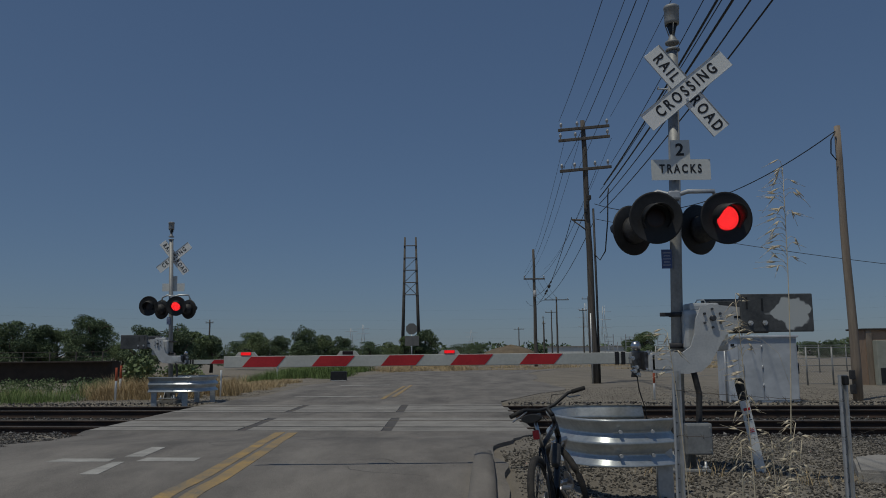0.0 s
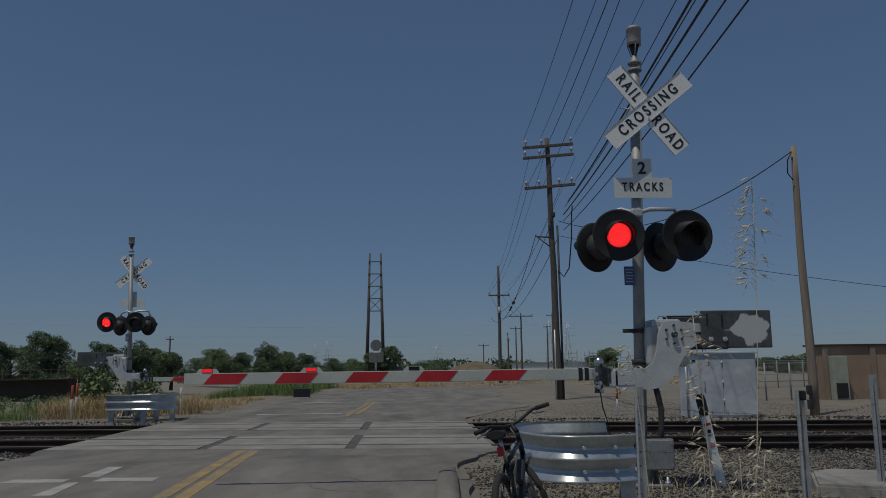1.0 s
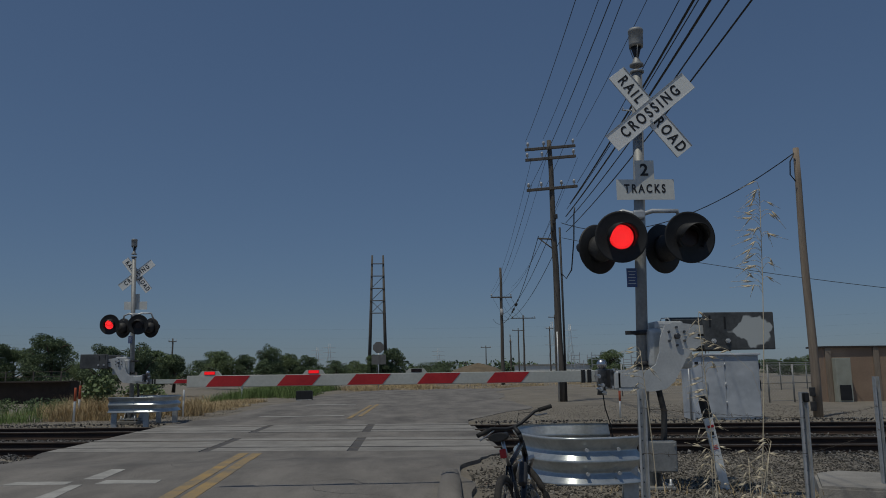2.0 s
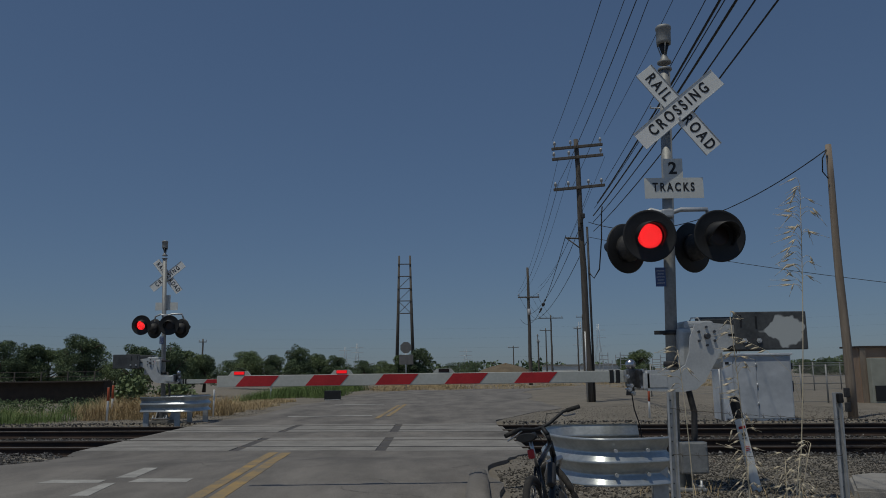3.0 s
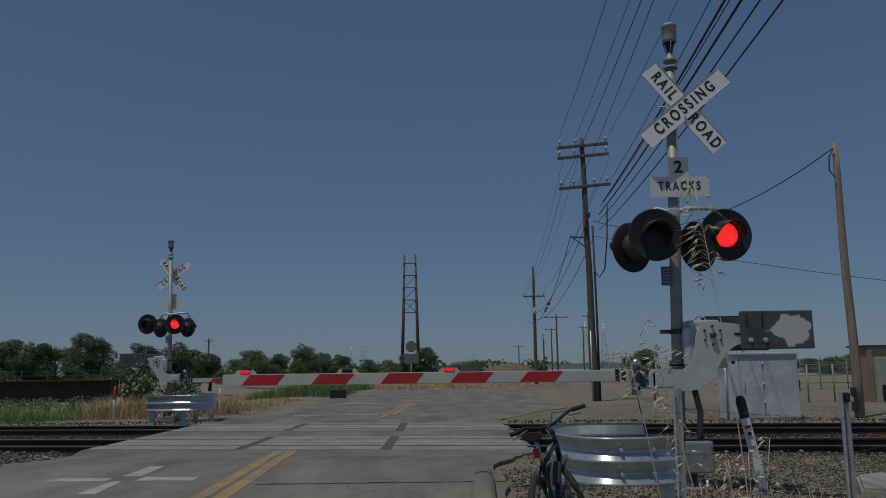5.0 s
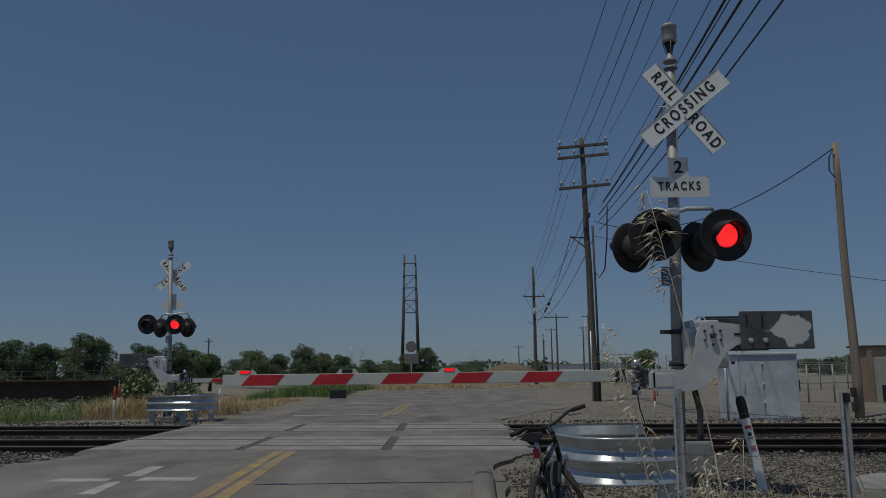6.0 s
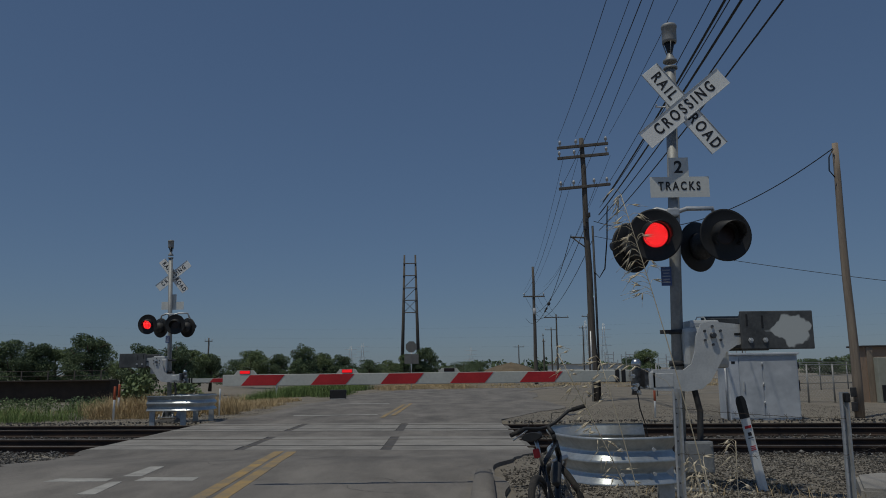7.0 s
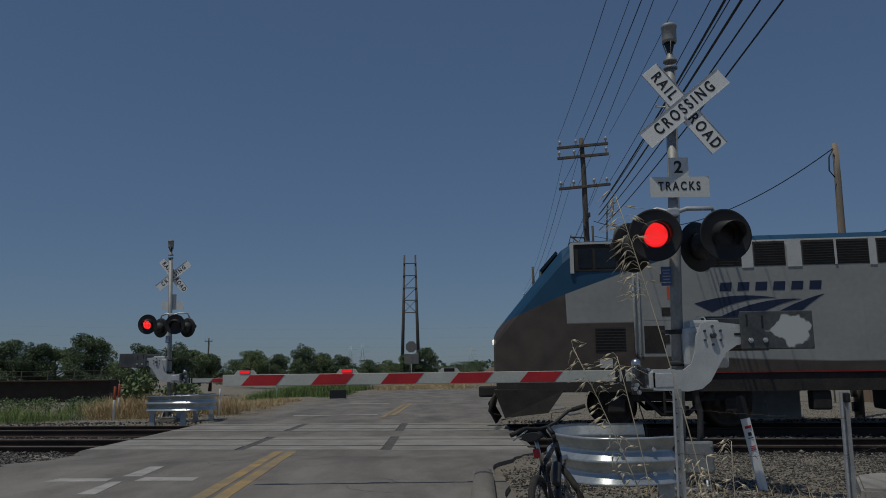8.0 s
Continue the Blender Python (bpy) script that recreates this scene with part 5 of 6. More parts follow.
# ---- things beside the crossing ----
def bungalow():
    b = thing("signal_cabinet", pose(8.87, 21.95, -0.05, 0, 0, -7), "silver metal signal cabinet with patched paint on its doors", "equipment cabinet")
    bm = bmesh.new()
    bbox(bm, (0, 0, 0.92), (1.85, 1.25, 1.78), 0.012)
    body = part("body", bm, M["bungalow"], b)
    bm = bmesh.new()
    bbox(bm, (0, -0.02, 1.83), (1.93, 1.36, 0.06), 0.012)
    part("roof", bm, M["bungalow"], b)
    bm = bmesh.new()
    bbox(bm, (0, 0, 0.0), (1.8, 1.2, 0.14), 0.01)
    part("plinth", bm, M["dark_concrete"], b)
    patch = mat("grey_cover_paint", (0.4, 0.43, 0.46), (0.62, 0.65, 0.68), 0.6, 0.1, scale=1.6, fine=5, bump=0.03)
    for x0, x1, m in ((-0.62, -0.02, patch), (0.0, 0.9, patch), (-0.9, -0.64, M["bungalow"])):
        bm = bmesh.new()
        bbox(bm, ((x0 + x1) / 2, -0.635, 0.93), (x1 - x0, 0.025, 1.66), 0.006)
        d = part("door", bm, m, body, "flat metal door")
    bm = bmesh.new()
    for z in (0.5, 1.0, 1.55):
        cyl(bm, (-0.01, -0.66, z - 0.05), (-0.01, -0.66, z + 0.05), 0.018, n=8)
    bbox(bm, (-0.52, -0.665, 0.95), (0.03, 0.03, 0.28), 0.008)
    part("handle", bm, M["galv"], body)
    bm = bmesh.new()
    tube(bm, [(-0.98, -0.55, 0.0), (-0.98, -0.55, 1.7)], 0.03, 8)
    part("conduit", bm, M["galv"], b)
    bm = bmesh.new()
    box(bm, (-0.78, -0.651, 1.6), (0.1, 0.004, 0.07))
    part("label_plate", bm, M["black"], body)
    bm = bmesh.new()
    bbox(bm, (0.98, -0.3, 0.95), (0.1, 0.2, 0.3), 0.02)
    bbox(bm, (0.99, -0.3, 1.5), (0.1, 0.2, 0.18), 0.02)
    part("side_box", bm, M["black_dusty"], b)


bungalow()


def marker_post():
    p = thing("marker_post", pose(3.64, 9.0, -0.04, 2, -11.5, 0), "leaning white utility marker post with a black top", "marker post")
    bm = bmesh.new()
    sec = [(-0.055, 0.012), (-0.05, -0.004), (0, -0.012), (0.05, -0.004), (0.055, 0.012), (0, 0.004)]
    rings(bm, [[(x, y, z) for x, y in sec] for z in (-0.1, 0.94)], smooth=False)
    part("blade", bm, M["white_sign"], p)
    bm = bmesh.new()
    rows = [[(x * k, y * 1.15, z) for x, y in sec] for z, k in ((0.92, 1.06), (1.11, 1.06), (1.15, 0.9), (1.175, 0.5))]
    rings(bm, rows, smooth=False)
    part("cap", bm, M["black"], p, "black plastic top")
    for z, w, h, m in ((0.82, 0.075, 0.03, M["red_stripe"]), (0.74, 0.04, 0.04, M["black"]), (0.695, 0.06, 0.008, M["black"]), (0.6, 0.06, 0.009, M["red_stripe"]), (0.58, 0.05, 0.008, M["red_stripe"]), (0.56, 0.06, 0.008, M["red_stripe"])):
        bm = bmesh.new()
        box(bm, (0.0, -0.0145, z), (w, 0.003, h))
        part("bar", bm, m, p)
    return p


marker_post()


def fence_post(x, y, h, turn=0.0, wide=1.0):
    p = thing("fence_post", pose(x, y, -0.05, 0, 0.6, turn), "grey steel channel fence post", "fence post", "wire fence posts")
    bm = bmesh.new()
    sec = [(-0.034, -0.02), (-0.02, -0.024), (-0.014, 0.012), (0.014, 0.012), (0.02, -0.024), (0.034, -0.02), (0.018, 0.018), (-0.018, 0.018)]
    rings(bm, [[(a * wide, b * wide, z) for a, b in sec] for z in (0.0, h)], smooth=False)
    post = part("post", bm, M["galv"], p)
    # black discs give the shade of punched holes; the channel itself is whole
    for i in range(10):
        bm = bmesh.new()
        cyl(bm, (0, 0.005, h - 0.08 - 0.1 * i), (0, 0.0125 - 0.002, h - 0.08 - 0.1 * i), 0.005, n=6)
        part("hole", bm, M["black"], post)
    return p


fence_post(1.72, 5.8, 1.34)
fence_post(2.96, 5.8, 1.3, 8)
fence_post(5.38, 8.8, 1.36, 20, 1.25)
bm = bmesh.new()
bbox(bm, (2.995, 5.79, 1.21), (0.035, 0.05, 0.07), 0.01)
solid("post_clip", bm, M["black"], "black plastic clip on a fence post", "clip")


def barbed(a, b, z0, z1, sag):
    a, b = Vector((*a, z0)), Vector((*b, z1))
    bm = bmesh.new()
    n = 40
    pts = [a.lerp(b, i / n) + Vector((0, 0.004 * math.sin(i * 2.3), -4 * sag * (i / n) * (1 - i / n) + 0.003 * math.sin(i * 1.7))) for i in range(n + 1)]
    tube(bm, pts, 0.0018, 5)
    for i in range(2, n, 4):
        c = pts[i]
        tube(bm, [c + Vector((-0.012, 0.01, 0.016)), c, c + Vector((0.012, -0.01, -0.016))], 0.0012, 4)
        tube(bm, [c + Vector((0.004, 0.0, 0.018)), c + Vector((0.006, 0.004, -0.016))], 0.0012, 4)
    solid("fence_wire", bm, M["bark"], "rusty grey barbed wire strung between posts", "wire", group="fence wires")


for z0, z1 in ((1.15, 1.06), (0.82, 0.8)):
    barbed((1.72, 5.775), (2.96, 5.77), z0, z1, 0.012)
    barbed((2.96, 5.775), (5.38, 8.76), z1, z1 - 0.08, 0.02)
bm = bmesh.new()
outline = [(4.55, 8.7), (5.05, 9.75), (5.45, 9.95), (6.6, 9.2), (6.9, 8.3), (5.6, 8.1)]
prism(bm, [(x, y, -0.06) for x, y in outline], (0.03, 0.02, 0.17))
bmesh.ops.bevel(bm, geom=list(bm.edges), offset=0.03, segments=2, affect="EDGES")
solid("concrete_chunk", bm, M["concrete"], "broken slab of pale concrete on the gravel", "concrete block")


def asphalt_curb():
    bm = bmesh.new()
    rows = []
    for y, w, h in ((6.3, 0.16, 0.13), (7.2, 0.16, 0.13), (8.0, 0.16, 0.13), (8.8, 0.16, 0.13), (9.6, 0.15, 0.12), (10.4, 0.14, 0.11), (10.95, 0.12, 0.09), (11.15, 0.06, 0.02)):
        x = 0.3 + (y - 6.5) * 0.056
        x, y = on_swell(x, y)
        e = swell(y)
        rows.append([(x - w, y, -0.05), (x - w * 0.75, y, e + h * 0.8), (x - w * 0.3, y, e + h), (x + w * 0.3, y, e + h), (x + w * 0.75, y, e + h * 0.8), (x + w, y, -0.05)])
    rings(bm, rows)
    solid("curb", bm, M["asphalt"], "low worn asphalt curb at the road's edge", "curb", kind="structure")


asphalt_curb()


def dumped_box():
    b = thing("dumped_box", pose(-5.6, 41.5, -0.04, 0, 0, 4), "black boxy dumped appliance at the roadside", "box")
    bm = bmesh.new()
    bbox(bm, (0, 0, 0.26), (0.85, 0.45, 0.5), 0.03)
    part("case", bm, M["black"], b)
    bm = bmesh.new()
    bbox(bm, (0, -0.23, 0.03), (0.8, 0.03, 0.05), 0.01)
    part("trim", bm, M["galv"], b)


dumped_box()


def delineator(x, y, h, r, colour, label):
    d = thing("delineator", pose(x, y, -0.05), label, "marker post", "delineators")
    bm = bmesh.new()
    cyl(bm, (0, 0, 0), (0.01, 0, h), r, n=10)
    part("stake", bm, M["white_sign"], d)
    bm = bmesh.new()
    cyl(bm, (0.008, 0, h * 0.62), (0.01, 0, h * 1.0), r * 1.15, n=10, bev=0.003)
    part("sleeve", bm, colour, d)


delineator(-10.55, 25.0, 1.1, 0.035, M["orange"], "white stake with an orange sleeve")
delineator(-10.95, 26.3, 1.15, 0.035, M["orange"], "white stake with an orange sleeve")
delineator(6.2, 22.9, 0.85, 0.03, M["orange"], "small orange and white stake near the tracks")
delineator(-7.75, 27.0, 0.95, 0.03, M["white_sign"], "thin white stake near the guardrail")
delineator(-9.75, 45.5, 0.95, 0.05, M["white_sign"], "thin white stake in the weeds")


def block_shed():
    s = thing("block_building", pose(0, 0, -0.1), "low brown panel building with pale uprights", "building")
    bm = bmesh.new()
    box(bm, (22.0, 31.3, 1.12), (10.4, 1.1, 2.24))
    part("wall", bm, M["shed"], s)
    bm = bmesh.new()
    box(bm, (22.0, 31.3, 2.27), (10.6, 1.3, 0.07))
    part("roof", bm, M["brown"], s)
    for x in (16.95, 18.95, 21.2, 23.5):
        bm = bmesh.new()
        box(bm, (x, 30.72, 1.12), (0.22, 0.08, 2.24))
        part("upright", bm, M["pole_new"], s)
    bm = bmesh.new()
    bbox(bm, (17.35, 30.5, 0.95), (0.62, 0.3, 1.75), 0.02)
    u = part("utility_cabinet", bm, mat("pale_green_cabinet", (0.3, 0.31, 0.26), (0.4, 0.41, 0.35), 0.6), s, "pale green standing cabinet")
    bm = bmesh.new()
    box(bm, (17.35, 30.33, 0.45), (0.45, 0.04, 0.6))
    part("vent", bm, M["black"], u)
    bm = bmesh.new()
    bbox(bm, (20.5, 30.55, 1.1), (0.75, 0.2, 0.62), 0.02)
    part("meter_box", bm, M["white_sign"], s, "white wall box")


block_shed()


def chain_fence(a, b, n, h, label):
    f = thing("chain_link_fence", pose(0, 0, -0.05), label, "fence", "fences")
    a, b = Vector((*a, 0)), Vector((*b, 0))
    for i in range(n + 1):
        p = a.lerp(b, i / n)
        bm = bmesh.new()
        cyl(bm, p, p + Vector((0, 0, h)), 0.035, n=8)
        part("post", bm, M["mast"], f)
    for z in (0.1, h * 0.52, h - 0.03):
        bm = bmesh.new()
        tube(bm, [a + Vector((0, 0, z)), b + Vector((0, 0, z))], 0.02 if z > 0.2 else 0.01, 6)
        part("rail", bm, M["mast"], f)
    bm = bmesh.new()
    k = int((b - a).length / 0.14)
    d = (b - a).normalized()
    for i in range(k):
        for s in (1, -1):
            p0 = a + d * (i * 0.14) + Vector((0, 0, 0.1 if s > 0 else h - 0.05))
            p1 = p0 + d * (h - 0.15) * 0.9 + Vector((0, 0, (h - 0.15) * s))
            if (p1 - a).length < (b - a).length:
                tube(bm, [p0, p1], 0.0015, 3)
    me = part("mesh", bm, M["galv"], f, "wire mesh")
    tagged(me, kind="stuff")


chain_fence((11.2, 30.5), (16.6, 31.0), 5, 1.55, "grey chain-link fence behind the tracks")
chain_fence((11.0, 40), (32, 52), 9, 1.7, "far grey chain-link fence")


def bicycle():
    b = thing("bicycle", pose(0.78, 5.85, -0.01, 0, 0, 70) @ pose(0, 0, 0, -9, 0, 0), "black mountain bicycle parked on the gravel verge", "bicycle")
    tyre = mat("dusty_tyre_rubber", (0.012, 0.012, 0.012), (0.05, 0.045, 0.04), 0.85, scale=20, fine=80, bump=0.3)
    alloy = mat("bright_alloy", (0.4, 0.4, 0.41), (0.55, 0.55, 0.56), 0.3, 0.9)
    paint = mat("glossy_black_frame", (0.008, 0.008, 0.01), (0.016, 0.016, 0.018), 0.25)
    R = 0.345

    def wheel(cx, m, label):
        c = Vector((cx, 0, R))
        bm = bmesh.new()
        path = [m @ (c + Vector((math.cos(t), 0, math.sin(t))) * (R - 0.028)) for t in [2 * math.pi * i / 40 for i in range(40)]]
        tube(bm, path, 0.028, 8, closed=True)
        w = part("tyre", bm, tyre, b, label)
        bm = bmesh.new()
        tube(bm, [m @ (c + Vector((math.cos(t), 0, math.sin(t))) * (R - 0.062)) for t in [2 * math.pi * i / 40 for i in range(40)]], 0.012, 6, closed=True)
        part("rim", bm, M["black"], w)
        bm = bmesh.new()
        for i in range(28):
            t = 2 * math.pi * i / 28
            e = Vector((math.cos(t), 0, math.sin(t)))
            o = Vector((-math.sin(t), 0, math.cos(t))) * (0.02 if i % 2 else -0.02)
            tube(bm, [m @ (c + o + Vector((0, 0.03 if i % 4 < 2 else -0.03, 0))), m @ (c + e * (R - 0.065))], 0.0013, 3)
        tagged(part("spoke_set", bm, alloy, w), kind="stuff")
        bm = bmesh.new()
        cyl(bm, m @ (c + Vector((0, -0.06, 0))), m @ (c + Vector((0, 0.06, 0))), 0.022, n=12)
        cyl(bm, m @ (c + Vector((0, -0.035, 0))), m @ (c + Vector((0, -0.031, 0))), 0.08, n=20)
        part("hub", bm, alloy, w)
        return w
    WB = 1.1
    head, bb, seat_top = Vector((0.86, 0, 0.86)), Vector((0.42, 0, 0.3)), Vector((0.2, 0, 0.92))
    seat_low = bb.lerp(seat_top, 0.68)
    axle_r = Vector((0, 0, R))
    steer = Matrix.Translation(head) @ Matrix.Rotation(radians(38), 4, Vector((-0.3, 0, 0.95))) @ Matrix.Translation(-head)
    wheel(0.0, Matrix.Identity(4), "dusty black rear tyre")
    wheel(WB, steer, "dusty black front tyre")
    bm = bmesh.new()
    hl = head + Vector((0.05, 0, -0.13))
    for a, c, r in ((head, hl, 0.025), (hl, bb, 0.026), (head + Vector((0.01, 0, -0.02)), seat_low, 0.02), (bb, seat_low, 0.018)):
        cyl(bm, a, c, r, n=12)
    for y in (-0.055, 0.055):
        tube(bm, [bb + Vector((0, y * 0.5, 0)), axle_r + Vector((0.1, y, 0)), axle_r + Vector((0, y, 0))], 0.011, 8)
        tube(bm, [seat_low + Vector((0, y * 0.3, 0)), axle_r + Vector((0, y, 0))], 0.009, 8)
    frame_part = part("frame", bm, paint, b, "glossy black frame")
    bm = bmesh.new()
    for y in (-0.06, 0.06):
        tube(bm, [steer @ (hl + Vector((0.0, y, -0.04))), steer @ Vector((WB - 0.04, y, R + 0.25)), steer @ Vector((WB, y, R))], [0.019, 0.018, 0.012], 8)
    bbox(bm, hl + Vector((0, 0, -0.03)), (0.05, 0.15, 0.04), 0.012, steer)
    part("fork", bm, alloy, b, "silver suspension fork")
    bm = bmesh.new()
    top = head + Vector((-0.02, 0, 0.06))
    cyl(bm, head, top, 0.018, n=10)
    tube(bm, [steer @ top, steer @ (top + Vector((0.06, 0, 0.07)))], 0.02, 8)
    bar = [(-0.01, -0.36, 0.12), (0.02, -0.22, 0.13), (0.05, -0.08, 0.08), (0.06, 0, 0.07), (0.05, 0.08, 0.08), (0.02, 0.22, 0.13), (-0.01, 0.36, 0.12)]
    tube(bm, [steer @ (top + Vector(q)) for q in bar], 0.0145, 10)
    hb = part("handlebar", bm, M["black"], b, "black riser handlebar")
    for s in (-1, 1):
        bm = bmesh.new()
        tube(bm, [steer @ (top + Vector((-0.012, s * 0.37, 0.12))), steer @ (top + Vector((0.003, s * 0.25, 0.127)))], 0.019, 10)
        part("grip", bm, tyre, hb)
        bm = bmesh.new()
        tube(bm, [steer @ (top + Vector((0.02, s * 0.2, 0.11))), steer @ (top + Vector((0.07, s * 0.24, 0.09))), steer @ (top + Vector((0.06, s * 0.34, 0.07)))], 0.007, 6)
        part("brake_lever", bm, alloy, hb)
    bm = bmesh.new()
    for y in (-0.12, 0.1):
        tube(bm, [steer @ (top + Vector((0.02, y * 2, 0.12))), steer @ (top + Vector((0.14, y, 0.16))), steer @ (top + Vector((0.14, y * 0.3, 0.02))), hl + Vector((0.02, 0, 0.0)), bb + Vector((0.2, 0, 0.2))], 0.0035, 5)
    part("cable", bm, M["wire"], hb)
    bm = bmesh.new()
    cyl(bm, seat_low, seat_top, 0.0145, n=10)
    part("seat_post", bm, alloy, b)
    bm = bmesh.new()
    prof = [(-0.13, 0.075, 0.03), (-0.1, 0.085, 0.035), (-0.02, 0.065, 0.03), (0.06, 0.03, 0.025), (0.14, 0.022, 0.02)]
    rings(bm, [[seat_top + Vector((x, w * math.cos(t), 0.03 + h * math.sin(t) + 0.02 * abs(x) * 4)) for t in [2 * math.pi * i / 12 for i in range(12)]] for x, w, h in prof])
    sd = part("saddle", bm, M["black"], b, "black saddle")
    bm = bmesh.new()
    bbox(bm, seat_top + Vector((-0.05, 0, -0.09)), (0.03, 0.05, 0.07), 0.01)
    part("reflector", bm, M["red_stripe"], b, "red rear reflector")
    bm = bmesh.new()
    cyl(bm, bb + Vector((0, -0.07, 0)), bb + Vector((0, -0.055, 0)), 0.1, n=24)
    part("chainring", bm, M["black"], b)
    for s in (-1, 1):
        bm = bmesh.new()
        e = bb + Vector((0.13 * s, 0.085 * s, -0.1 * s))
        tube(bm, [bb + Vector((0, 0.085 * s, 0)), e], 0.012, 8)
        bbox(bm, e + Vector((0, 0.05 * s, 0)), (0.09, 0.08, 0.025), 0.006)
        part("crank", bm, alloy, b)
    bm = bmesh.new()
    box(bm, (WB - 0.02, 0.03, 2 * R - 0.22), (0.02, 0.012, 0.05), steer)
    part("spoke_reflector", bm, M["orange"], b, "orange spoke reflector")
    bm = bmesh.new()
    tube(bm, [(0.14, 0.06, R), (0.18, 0.19, 0.0)], 0.009, 8)
    part("kickstand", bm, alloy, b)
    bm = bmesh.new()
    cyl(bm, bb.lerp(hl, 0.45) + Vector((-0.03, 0, 0.04)), bb.lerp(hl, 0.8) + Vector((-0.04, 0, 0.04)), 0.036, n=14, bev=0.01)
    part("bottle", bm, M["black_dusty"], b, "dark water bottle")


bicycle()
bm = bmesh.new()
tube(bm, [(2.16, 8.72, 1.28), (2.2, 8.75, 1.0), (2.27, 8.8, 0.8), (2.3, 8.82, 0.5), (2.4, 8.82, 0.0)], 0.007, 6)
solid("power_cable", bm, M["wire"], "black cable hanging from the gate arm to the ground", "cable")

# ---- plants, stones ----
def leaf_cloud(rng, lobes, count, size):
    """Many small tilted leaf clumps in overlapping lobes (centre, radii)."""
    verts, faces = [], []
    weights = np.array([r[0] * r[1] * r[2] for _, r in lobes])
    pick = rng.choice(len(lobes), count, p=weights / weights.sum())
    for k in pick:
        c, r = lobes[k]
        d = rng.normal(size=3)
        d /= np.linalg.norm(d)
        q = np.array(c) + d * np.array(r) * rng.uniform(0.55, 1.08)
        a, b = rng.normal(size=3), rng.normal(size=3)
        a /= np.linalg.norm(a)
        b -= a * (a @ b)
        b /= np.linalg.norm(b)
        s = size * rng.uniform(0.5, 1.3)
        i = len(verts)
        verts += [tuple(q - a * s), tuple(q + b * s * 0.6), tuple(q + a * s), tuple(q - b * s * 0.6)]
        faces.append((i, i + 1, i + 2, i + 3))
    return verts, faces


def tree(x, y, base, h, w, seed, material, label):
    rng = np.random.default_rng(seed)
    t = thing("tree", pose(x, y, base), label, "tree", "far trees")
    bm = bmesh.new()
    tube(bm, [(0, 0, -0.3), (0.1, 0, h * 0.3), (0.0, 0, h * 0.6), (0.1, 0.1, h * 0.85)], [0.05 * h, 0.035 * h, 0.02 * h, 0.008 * h], 7)
    for i in range(6):
        a = i * 1.05 + seed
        z = h * (0.25 + 0.08 * i)
        tube(bm, [(0.05, 0, z), (math.cos(a) * w * 0.25, math.sin(a) * w * 0.25, z + h * 0.12), (math.cos(a) * w * 0.32, math.sin(a) * w * 0.32, min(z + h * 0.2, h * 0.78))], [0.016 * h, 0.01 * h, 0.004 * h], 5)
    part("trunk", bm, M["bark"], t)
    lobes = []
    for i in range(30):
        a, q = rng.uniform(0, 6.28), rng.uniform(0, 1)
        rr = w * 0.42 * rng.uniform(0.2, 1.0)
        zc = h * (0.16 + 0.7 * q)
        k = (1 - 0.55 * q ** 2)
        s = w * rng.uniform(0.09, 0.2)
        lobes.append(((math.cos(a) * rr * k, math.sin(a) * rr * k, zc), (s, s, h * rng.uniform(0.06, 0.13))))
    v, f = leaf_cloud(rng, lobes, 14000, 0.016 * h)
    raw("crown", v, f, material, "", "", "", t)


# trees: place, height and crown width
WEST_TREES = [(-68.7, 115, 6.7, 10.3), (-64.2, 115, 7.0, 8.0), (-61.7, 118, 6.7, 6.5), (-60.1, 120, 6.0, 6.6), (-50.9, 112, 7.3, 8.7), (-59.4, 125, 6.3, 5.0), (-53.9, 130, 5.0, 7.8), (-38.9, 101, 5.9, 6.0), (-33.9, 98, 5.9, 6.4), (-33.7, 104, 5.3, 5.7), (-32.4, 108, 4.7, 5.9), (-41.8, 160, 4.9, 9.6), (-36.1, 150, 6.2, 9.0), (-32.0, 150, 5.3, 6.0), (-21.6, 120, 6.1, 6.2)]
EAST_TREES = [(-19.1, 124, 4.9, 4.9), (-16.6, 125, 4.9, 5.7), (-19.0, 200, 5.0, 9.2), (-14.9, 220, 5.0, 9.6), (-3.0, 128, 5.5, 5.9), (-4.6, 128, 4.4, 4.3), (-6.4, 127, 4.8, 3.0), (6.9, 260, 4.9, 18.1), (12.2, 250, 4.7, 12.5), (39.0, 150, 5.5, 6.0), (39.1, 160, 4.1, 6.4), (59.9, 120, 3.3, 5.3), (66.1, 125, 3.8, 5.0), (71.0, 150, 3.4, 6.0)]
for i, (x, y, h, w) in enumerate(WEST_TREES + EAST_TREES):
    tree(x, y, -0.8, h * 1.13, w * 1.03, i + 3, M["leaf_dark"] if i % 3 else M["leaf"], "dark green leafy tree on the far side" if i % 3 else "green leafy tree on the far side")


def tree_line():
    rng = np.random.default_rng(5)
    verts, faces = [], []
    for i in range(150):
        x = -330 + i * 4.6
        y = 330 + 30 * math.sin(i * 0.7) + rng.uniform(-15, 15)
        h = rng.uniform(3.0, 6.0)
        v, f = leaf_cloud(rng, [((x, y, h * 0.45), (4.2, 3, h * 0.55))], 90, 0.9)
        k = len(verts)
        verts += v
        faces += [tuple(q + k for q in g) for g in f]
    raw("tree_line", verts, faces, M["leaf_dark"], "low dark tree line along the horizon", "trees", "stuff")


tree_line()


